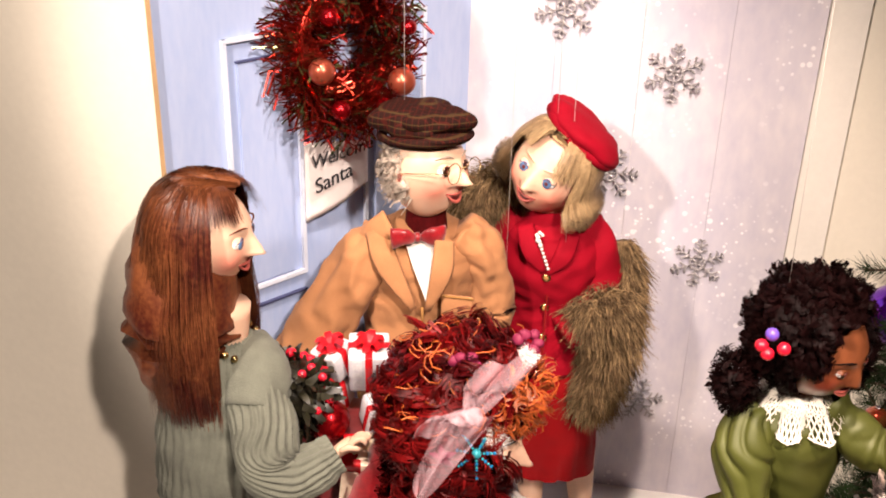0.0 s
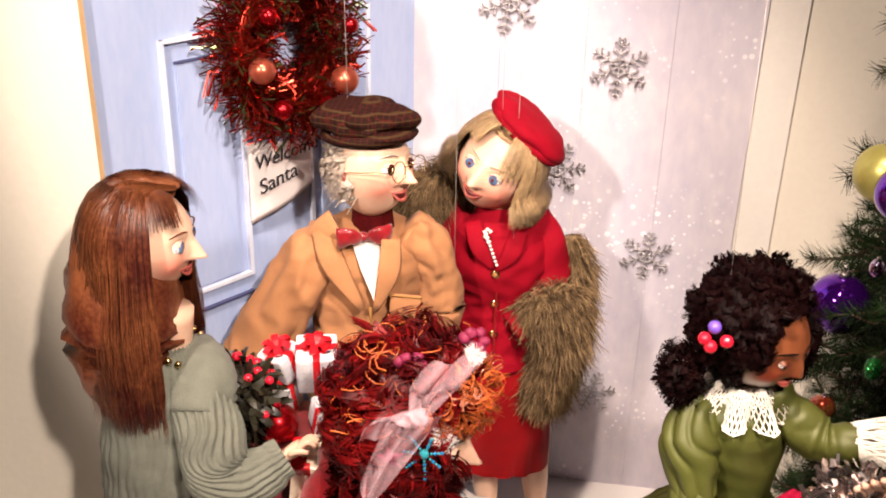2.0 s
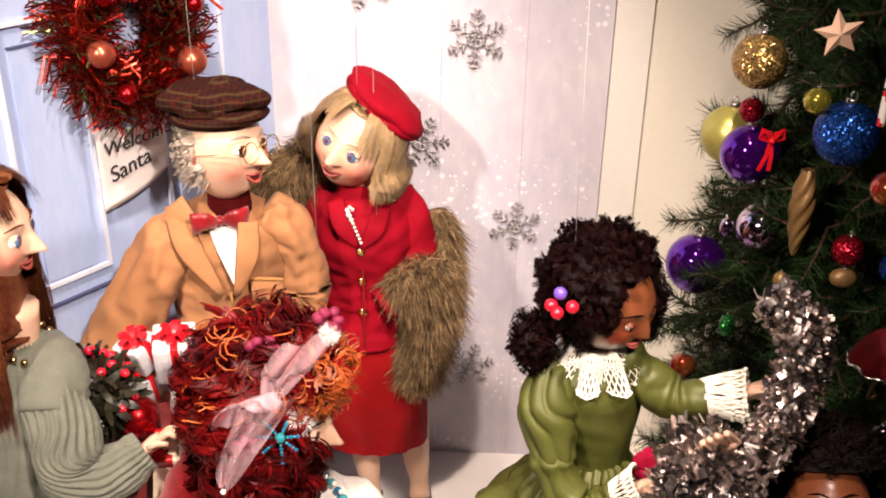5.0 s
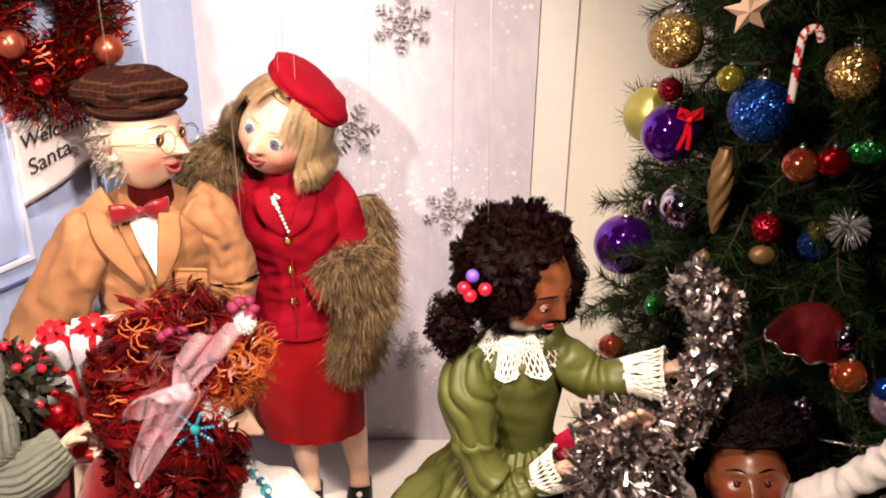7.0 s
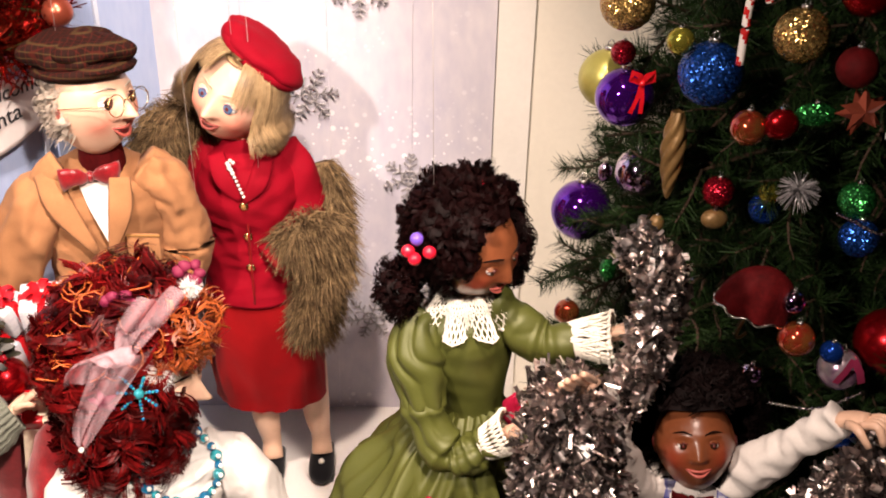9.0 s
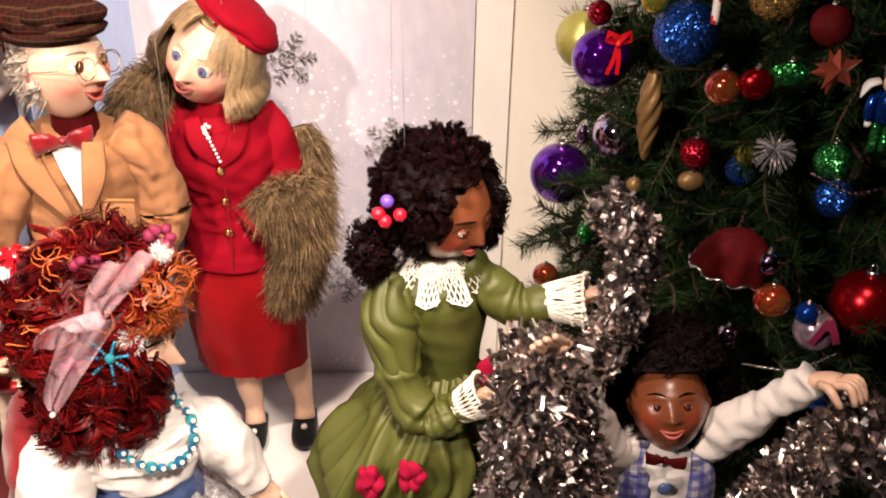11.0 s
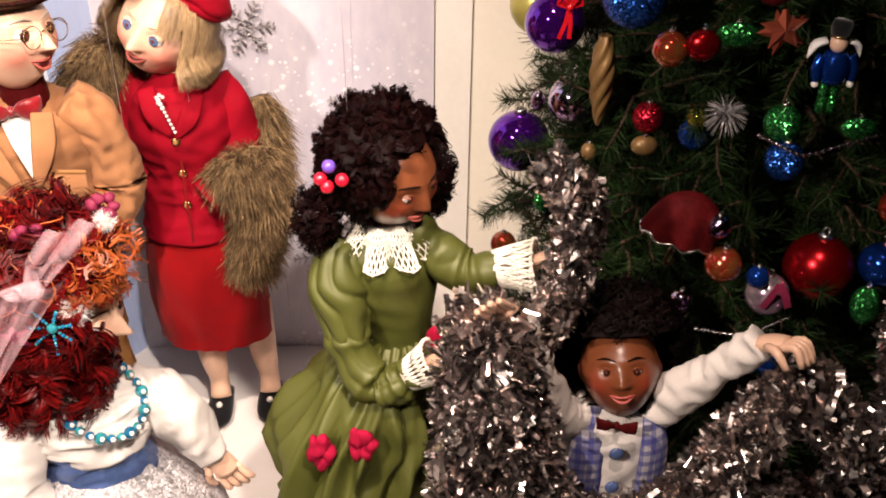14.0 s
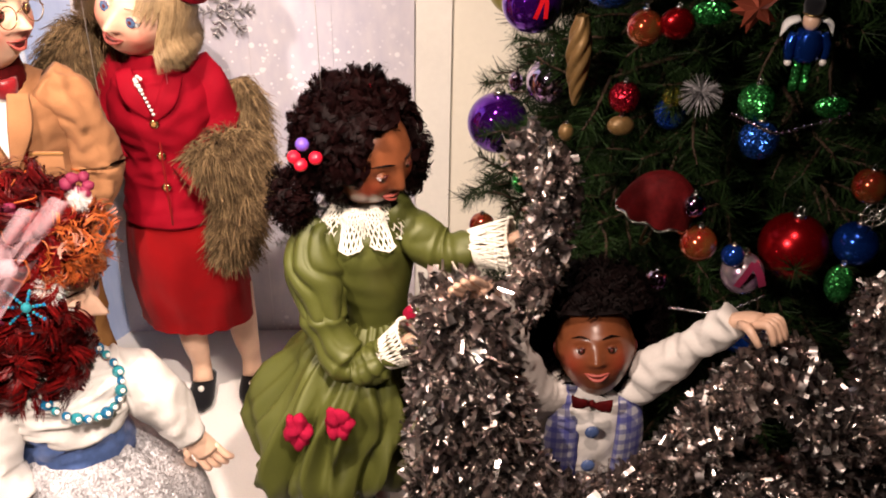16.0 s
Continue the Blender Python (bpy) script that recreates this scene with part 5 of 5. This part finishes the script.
tree = new("christmas_tree")
tree.location = TC
tagged(tree, "dark green artificial Christmas tree hung with ornaments", "tree")
b = Bag()
b.tube([(0, 0, 0), (0, 0, 0.8), (0, 0, 1.65)], [0.028, 0.022, 0.008], STEM, 10, 12)
b.make("trunk", tree)
first = [branch_mesh(70 + k).make("branch", tree) for k in range(5)]
rnd = random.Random(9)
made = 0
for z in np.arange(0.06, 1.55, 0.062):
    reach = 0.352 - 0.15 * max(0, (z - 0.40)) / 1.1 - 0.02 * (z < 0.2)
    nb = 13
    for k in range(nb):
        a = (k + rnd.random() * 0.8) / nb * math.tau + z * 7
        d = Vector((math.cos(a), math.sin(a), 0))
        out = min(reach, 0.20 / d.y) if d.y > 0 else reach
        L = rnd.uniform(0.85, 1.08) if out > 0.22 else 0.85
        for ring_r in ((out - 0.19 * L), (out - 0.29)):
            if ring_r < 0.0:
                continue
            m = Matrix.Translation(d * max(ring_r, 0.01) + Vector((0, 0, z + rnd.uniform(-.03, .03) + 0.02))) @ Matrix.Rotation(a + rnd.uniform(-.3, .3), 4, "Z") @ Matrix.Rotation(radians(rnd.uniform(-8, 30)), 4, "Y") @ Matrix.Rotation(rnd.uniform(0, 6.28), 4, "X") @ Matrix.Diagonal((L, L, L, 1))
            src = first[rnd.randrange(5)]
            if made < 5:
                src = first[made]
                src.matrix_local = m
            else:
                ob = new("branch", src.data)
                ob.parent = tree
                ob.matrix_local = m
            made += 1


# ---- ornaments ----
def hang(name, label, c, r, material, scale=(1, 1, 1), cap=True, segs=28):
    """A ball on the tree with its metal cap and loop."""
    o = new(name)
    o.location = c
    b = Bag()
    b.ball((0, 0, 0), (r * scale[0], r * scale[1], r * scale[2]), material, None, segs, segs * 2 // 3)
    b.make("ball", o)
    if cap:
        z = r * scale[2]
        b = Bag()
        b.tube([(0, 0, z * 0.95), (0, 0, z * 1.12), (0, 0, z * 1.14)], [r * 0.20, r * 0.20, r * 0.14], CAP, 6, 14)
        b.tube([(math.cos(a) * r * 0.10, 0, z * 1.2 + math.sin(a) * r * 0.14) for a in np.linspace(0, math.tau, 9)], r * 0.02, CAP, 16, 5)
        b.make("cap", o)
    return tagged(o, label, "ornament", "ornaments on the tree")


hang("bauble", "gold glitter bauble hanging on the tree", (1.165, -0.360, 0.840), 0.0313, GLIT_GOLD)
hang("bauble", "matt olive-green bauble hanging on the tree", (1.168, -0.270, 0.720), 0.0373, GLASS_OLIVE)
hang("bauble", "shiny purple bauble hanging on the tree", (1.179, -0.330, 0.718), 0.0358, GLASS_PURPLE)
hang("bauble", "small red glitter bauble hanging on the tree", (1.170, -0.340, 0.776), 0.0148, GLIT_RED)
hang("bauble", "shiny purple bauble hanging on the tree", (1.154, -0.245, 0.524), 0.0416, GLASS_PURPLE)
hang("bauble", "silver mirror bauble with purple patches on the tree", (1.210, -0.325, 0.618), 0.0315, GLASS_SILVER)
hang("bauble", "small shiny olive bauble hanging on the tree", (1.207, -0.450, 0.824), 0.0147, GLASS_OLIVE_SHINE)
hang("bauble", "blue glitter bauble hanging on the tree", (1.244, -0.450, 0.789), 0.0350, GLIT_BLUE)
hang("bauble", "red sparkling bauble hanging on the tree", (1.276, -0.440, 0.646), 0.0180, GLIT_RED)
hang("bauble", "small red and gold bauble hanging on the tree", (1.128, -0.360, 0.432), 0.0167, DECO)
hang("bauble", "gold glitter bauble hanging on the tree", (1.307, -0.520, 0.853), 0.0272, GLIT_GOLD)
hang("bauble", "red painted bauble with white band on the tree", (1.267, -0.530, 0.760), 0.0184, DECO)
hang("bauble", "red glass heart-like bauble on the tree", (1.296, -0.540, 0.768), 0.0160, GLASS_RED, (1.1, 0.8, 1.0))
hang("bauble", "blue and green bauble hanging on the tree", (1.325, -0.460, 0.635), 0.0180, GLASS_BLUE)
hang("bauble", "small shiny olive bauble hanging on the tree", (1.322, -0.475, 0.662), 0.0126, GLASS_OLIVE_SHINE)
hang("bauble", "small gold clam-shaped ornament on the tree", (1.273, -0.450, 0.616), 0.0155, GOLD, (1, 0.7, 0.75))
hang("bauble", "silver ball hanging beside the red umbrella ornament", (1.329, -0.580, 0.586), 0.0132, GLASS_SILVER)
hang("bauble", "painted red bauble hanging on the tree", (1.341, -0.580, 0.539), 0.0197, DECO)
hang("bauble", "red glass bauble hanging on the tree", (1.350, -0.550, 0.905), 0.0243, GLASS_RED)
hang("bauble", "green glitter bauble hanging on the tree", (1.390, -0.540, 0.685), 0.0194, GLIT_GREEN)
hang("bauble", "blue glitter bauble hanging on the tree", (1.394, -0.555, 0.649), 0.0206, GLIT_BLUE)
hang("bauble", "large red pearl bauble hanging on the tree", (1.456, -0.555, 0.519), 0.0378, GLASS_RED)
hang("bauble", "small blue bauble hanging on the tree", (1.373, -0.600, 0.536), 0.0122, GLASS_BLUE)
hang("bauble", "white bauble with magenta ribbon on the tree", (1.393, -0.585, 0.504), 0.0234, PEARL_GREY)
hang("bauble", "green glitter egg hanging on the tree", (1.495, -0.600, 0.499), 0.0181, GLIT_GREEN, (0.85, 0.85, 1.25))
hang("bauble", "small silver bauble hanging on the tree", (1.308, -0.560, 0.480), 0.0127, GLASS_SILVER)
hang("bauble", "red painted bauble hanging on the tree", (1.506, -0.590, 0.613), 0.0186, DECO)
hang("bauble", "dark blue bauble hanging on the tree", (1.423, -0.550, 0.396), 0.0259, GLASS_BLUE)
hang("bauble", "dark blue bauble hanging on the tree", (1.518, -0.570, 0.531), 0.0248, GLASS_BLUE)
hang("bauble", "green glitter leaf-shaped ornament on the tree", (1.328, -0.540, 0.779), 0.0161, GLIT_GREEN, (1.3, 0.4, 0.75))
hang("bauble", "green glitter leaf-shaped ornament on the tree", (1.451, -0.580, 0.697), 0.0143, GLIT_GREEN, (1.3, 0.4, 0.8))
hang("bauble", "tiny golden bell hanging on the tree", (1.220, -0.400, 0.584), 0.0101, GOLD, (0.9, 0.9, 1.1))
hang("bauble", "small green glitter bauble hanging on the tree", (1.171, -0.380, 0.507), 0.0125, GLIT_GREEN, (0.8, 0.8, 1.3))
hang("bauble", "dark red velvet ornament hanging on the tree", (1.342, -0.580, 0.841), 0.0194, MAROON)
hang("bauble", "silver acorn-shaped ornament on the tree", (1.165, -0.330, 0.619), 0.0106, GLASS_SILVER, (0.8, 0.8, 1.2))


def twisted_icicle():
    b = Bag()

    def fn(u, v):
        a = u * math.tau
        r = 0.0125 * math.sin(math.pi * (0.10 + 0.88 * v)) ** 0.7 * (1.1 - 0.25 * v)
        r *= 1 + 0.30 * abs(math.cos(2.5 * a + v * 12)) - 0.12
        return (r * math.cos(a), r * math.sin(a), 0.052 - 0.108 * v)

    b.sheet(fn, 40, 40, GOLD)
    ob = b.make("icicle_ornament")
    ob.location = (1.225, -0.410, 0.679)
    tagged(ob, "twisted antique-gold icicle ornament on the tree", "ornament", "ornaments on the tree")


def star(label, c, r, material, turn=0.0):
    b = Bag()
    pts = [(math.cos(math.pi / 2 + turn + k * math.pi / 5) * (r if k % 2 == 0 else r * 0.45), 0, math.sin(math.pi / 2 + turn + k * math.pi / 5) * (r if k % 2 == 0 else r * 0.45)) for k in range(10)]
    b.add(pts + [(0, -r * 0.25, 0), (0, r * 0.25, 0)], [(k, (k + 1) % 10, 10) for k in range(10)] + [((k + 1) % 10, k, 11) for k in range(10)], material)
    ob = b.make("star_ornament", flat=True)
    ob.location = c
    tagged(ob, label, "ornament", "ornaments on the tree")


twisted_icicle()
star("peach felt star ornament on the tree", (1.212, -0.460, 0.899), 0.026, SKIN, 0.2)
star("copper star ornament on the tree", (1.364, -0.560, 0.790), 0.026, COPPER, 0.4)
star("red and gold star ornament on the tree", (1.357, -0.580, 0.799), 0.024, COPPER, 0.1)


def candy_cane():
    b = Bag()
    pts = smooth_path([(0, 0, -0.04), (0, 0, 0.015), (0.003, 0, 0.032), (0.014, 0, 0.036), (0.020, 0, 0.024)], 28)
    b.tube([q[:] for q in pts], 0.0042, CANDY_WHITE, 54, 10)
    b.mats.append(CANDY_RED)
    for k in range(53 * 10):
        b.m[k] = int((k // 10 + (k % 10) * 0.6) % 8 < 3)
    ob = b.make("candy_cane")
    ob.location = (1.257, -0.500, 0.856)
    tagged(ob, "red and white striped candy cane on the tree", "ornament", "ornaments on the tree")


def umbrella():
    o = new("umbrella_ornament")
    o.location = (1.296, -0.560, 0.571)
    o.rotation_euler = (radians(8), radians(14), 0)
    o.scale = (0.82, 0.82, 0.9)
    b = Bag()
    b.sheet(lambda u, v: (math.cos(u * math.tau) * 0.052 * math.sin(v * 1.5) * (1 + 0.06 * math.cos(8 * u * math.tau) * v), math.sin(u * math.tau) * 0.036 * math.sin(v * 1.5) * (1 + 0.06 * math.cos(8 * u * math.tau) * v), 0.062 * math.cos(v * 1.5) - 0.01), 48, 12, MAROON)
    b.make("canopy", o, label="maroon velvet canopy")
    b = Bag()
    b.tube([(math.cos(a) * 0.053, math.sin(a) * 0.037, 0.003 * math.sin(a * 9) - 0.006) for a in np.linspace(0, math.tau, 40)], 0.0018, CAP, 80, 6)
    b.make("trim", o, label="silver braid trim")
    b = Bag()
    b.tube([(0, 0, 0.04), (0, 0, -0.045), (0.006, 0, -0.055), (0.012, 0, -0.046)], 0.0022, GOLD, 14, 8)
    b.make("handle", o)
    tagged(o, "small maroon umbrella ornament with silver trim on the tree", "ornament", "ornaments on the tree")


def nutcracker():
    b = Bag()
    b.tube([(0, 0, -0.012), (0, 0, 0.006), (0, 0, 0.022)], [0.015, 0.017, 0.012], GLASS_BLUE, 8, 14)
    b.ball((0, 0, 0.032), (0.010, 0.010, 0.011), SKIN_RED, None, 14, 10)
    b.tube([(0, 0, 0.040), (0, 0, 0.052), (0, 0, 0.058)], [0.010, 0.012, 0.010], BLACK_VELVET, 6, 12)
    b.tube([(math.cos(a) * 0.0105, math.sin(a) * 0.0105, 0.041) for a in np.linspace(0, math.tau, 12)], 0.0014, BRASS, 20, 5)
    for s in (-1, 1):
        b.tube([(s * 0.016, 0, 0.018), (s * 0.021, -0.004, 0.004), (s * 0.020, -0.006, -0.010)], [0.006, 0.006, 0.005], GLASS_BLUE, 8, 8)
        b.ball((s * 0.020, -0.006, -0.014), 0.0045, CANDY_WHITE, None, 8, 6)
        b.tube([(s * 0.006, 0, -0.012), (s * 0.006, 0, -0.05)], 0.0055, GLIT_GREEN, 6, 8)
        b.tube([(s * 0.012, 0.004, 0.034), (s * 0.024, 0.006, 0.028), (s * 0.030, 0.006, 0.012)], [0.008, 0.009, 0.001], WHITE_FLUFF, 8, 8, flat=0.4)
    ob = b.make("nutcracker_ornament")
    ob.location = (1.412, -0.580, 0.758)
    ob.scale = (0.85, 0.85, 0.85)
    tagged(ob, "wooden toy soldier ornament in blue coat on the tree", "ornament", "ornaments on the tree")


def feather_tuft():
    b = Bag()
    rnd = random.Random(12)
    for _ in range(160):
        d = Vector((rnd.gauss(0, 1), rnd.gauss(0, .6), rnd.gauss(0, .6))).normalized()
        b.strip([(0, 0, 0), d * 0.012, d * 0.024 + Vector((0, 0, -0.004))], 0.002, GLIT_SILVER, side=(rnd.gauss(0, 1), 1, rnd.gauss(0, 1)))
    ob = b.make("feather_ornament")
    ob.location = (1.343, -0.500, 0.678)
    tagged(ob, "fluffy silver-grey feather ornament on the tree", "ornament", "ornaments on the tree")


def wheel():
    b = Bag()
    for r in (0.014, 0.007):
        b.tube([(math.cos(a) * r, 0, math.sin(a) * r) for a in np.linspace(0, math.tau, 14)], 0.0012, CAP, 26, 5)
    for k in range(8):
        a = k * math.pi / 4
        b.tube([(0, 0, 0), (math.cos(a) * 0.009, 0, math.sin(a) * 0.009), (math.cos(a) * 0.018, 0, math.sin(a) * 0.018)], 0.001, CAP, 4, 5)
    ob = b.make("wheel_ornament")
    ob.location = (1.514, -0.600, 0.585)
    tagged(ob, "silver filigree wheel ornament on the tree", "ornament", "ornaments on the tree")


candy_cane(), umbrella(), nutcracker(), feather_tuft(), wheel()
b = Bag()
for s in (-1, 1):
    b.strip([(1.393, -0.612, 0.534), (1.393 + s * 0.008, -0.615, 0.520), (1.393 + s * 0.014, -0.612, 0.504)], 0.008, PINK, side=(0, -1, 0), taper=False)
tagged(b.make("magenta_ribbon"), "magenta ribbon tied on the white bauble", "ribbon")


b = Bag()
for s in (-1, 1):
    c = Vector((1.188, -0.376, 0.752))
    b.strip([c, c + Vector((0.004 * s, -0.006, 0.010)), c + Vector((0.012 * s, -0.003, 0.013)), c + Vector((0.013 * s, 0, 0.004)), c], 0.007, RIBBON_RED, side=(0, -1, 0.2), taper=False)
    b.strip([c, c + Vector((0.003 * s - 0.002, -0.006, -0.018)), c + Vector((0.006 * s - 0.005, -0.004, -0.036))], 0.005, RIBBON_RED, side=(0, -1, 0.1), taper=False)
b.ball((1.188, -0.379, 0.752), (0.004, 0.0035, 0.004), RIBBON_RED, None, 10, 7)
tagged(b.make("tree_bow"), "red satin ribbon bow tied on the tree", "ribbon")


def wire_string(pts, seed):
    b = Bag()
    c = smooth_path(pts, 40)
    b.tube([p[:] for p in c], 0.0010, CAP, 60, 5)
    for k in range(0, 40, 2):
        b.ball(c[k], 0.0022, GLASS_SILVER, None, 6, 4)
    tagged(b.make("bead_garland"), "thin silver bead wire strung across the tree", "garland")


wire_string([(1.346, -0.600, 0.699), (1.360, -0.610, 0.695), (1.383, -0.620, 0.688), (1.419, -0.610, 0.691), (1.465, -0.600, 0.700)], 1)
wire_string([(1.297, -0.600, 0.475), (1.325, -0.610, 0.474), (1.365, -0.620, 0.477), (1.414, -0.610, 0.492)], 2)


# ---- silver tinsel ----
def tinsel(label, pts, r, n, seed):
    """Crinkled foil: curled flakes turned every way round a thin core."""
    c = smooth_path(pts, 60)
    b = Bag()
    rnd = random.Random(seed + 500)
    for _ in range(n):
        k = rnd.randrange(59)
        p = Vector(c[k]).lerp(Vector(c[k + 1]), rnd.random())
        d = Vector((rnd.gauss(0, 1), rnd.gauss(0, 1), rnd.gauss(0, 1))).normalized()
        q = p + d * r * rnd.uniform(0.35, 0.95)
        t = Vector((rnd.gauss(0, 1), rnd.gauss(0, 1), rnd.gauss(0, 1))).normalized()
        u = t.orthogonal().normalized()
        L = rnd.uniform(0.006, 0.013)
        b.strip([q - t * L, q - t * L * 0.3 + u * L * rnd.uniform(-.5, .5), q + t * L * 0.4 + u * L * rnd.uniform(-.5, .5), q + t * L], rnd.uniform(0.004, 0.0105), FOIL_SOFT if rnd.random() < 0.45 else FOIL, side=u, taper=False)
    b.tube([p[:] for p in c], 0.004, FOIL, 60, 6)
    blades(b, c, 0.012, n * 2 // 3, r, 0.0042, [FOIL, FOIL_SOFT], seed, 1.2)
    tagged(b.make("tinsel_garland"), label, "tinsel", "silver tinsel")


tinsel("silver tinsel garland held up against the tree", [(1.142, -0.655, 0.690), (1.168, -0.665, 0.655), (1.165, -0.660, 0.605), (1.160, -0.655, 0.555), (1.135, -0.665, 0.515), (1.095, -0.690, 0.500)], 0.025, 2600, 81)
tinsel("silver tinsel garland hanging in a thick bunch", [(1.072, -0.700, 0.552), (1.068, -0.705, 0.45), (1.064, -0.705, 0.34), (1.066, -0.70, 0.22), (1.07, -0.69, 0.08)], 0.040, 4200, 82)
tinsel("silver tinsel garland hanging in a thick bunch", [(1.084, -0.700, 0.545), (1.112, -0.705, 0.44), (1.120, -0.705, 0.34), (1.105, -0.70, 0.22), (1.11, -0.69, 0.08)], 0.042, 4200, 83)
tinsel("silver tinsel garland draped below the boy puppet", [(1.120, -0.705, 0.40), (1.150, -0.712, 0.335), (1.215, -0.715, 0.285), (1.300, -0.712, 0.330), (1.345, -0.714, 0.410), (1.385, -0.720, 0.480)], 0.036, 4200, 84)
tinsel("silver tinsel garland draped below the boy puppet", [(1.395, -0.722, 0.490), (1.432, -0.715, 0.44), (1.475, -0.705, 0.39), (1.535, -0.69, 0.37), (1.525, -0.675, 0.46), (1.510, -0.670, 0.52)], 0.034, 3800, 85)
tinsel("silver tinsel garland piled on the floor", [(1.12, -0.70, 0.22), (1.24, -0.705, 0.22), (1.36, -0.70, 0.26), (1.46, -0.69, 0.30), (1.56, -0.68, 0.28)], 0.036, 3600, 86)
tinsel("silver tinsel garland piled on the floor", [(1.36, -0.71, 0.36), (1.40, -0.715, 0.31), (1.45, -0.71, 0.26), (1.52, -0.70, 0.22)], 0.034, 2200, 87)
tinsel("silver tinsel garland lying under the green dress", [(0.90, -0.58, 0.19), (0.93, -0.61, 0.13), (0.97, -0.62, 0.06), (1.03, -0.62, 0.03)], 0.030, 1800, 88)

# ---- puppet strings ----
for p in ((0.690, -0.21, 0.70), (0.715, -0.225, 0.52), (0.640, -0.28, 0.50), (0.95, -0.60, 0.70), (0.50, -0.30, 0.75)):
    b = Bag()
    b.tube([p, (p[0] - 0.01, p[1] + 0.02, 1.3), (p[0] - 0.02, p[1] + 0.04, 2.59)], 0.00018, STRING, 6, 5)
    tagged(b.make("puppet_string"), "thin nylon thread holding a puppet", "string", "puppet threads")
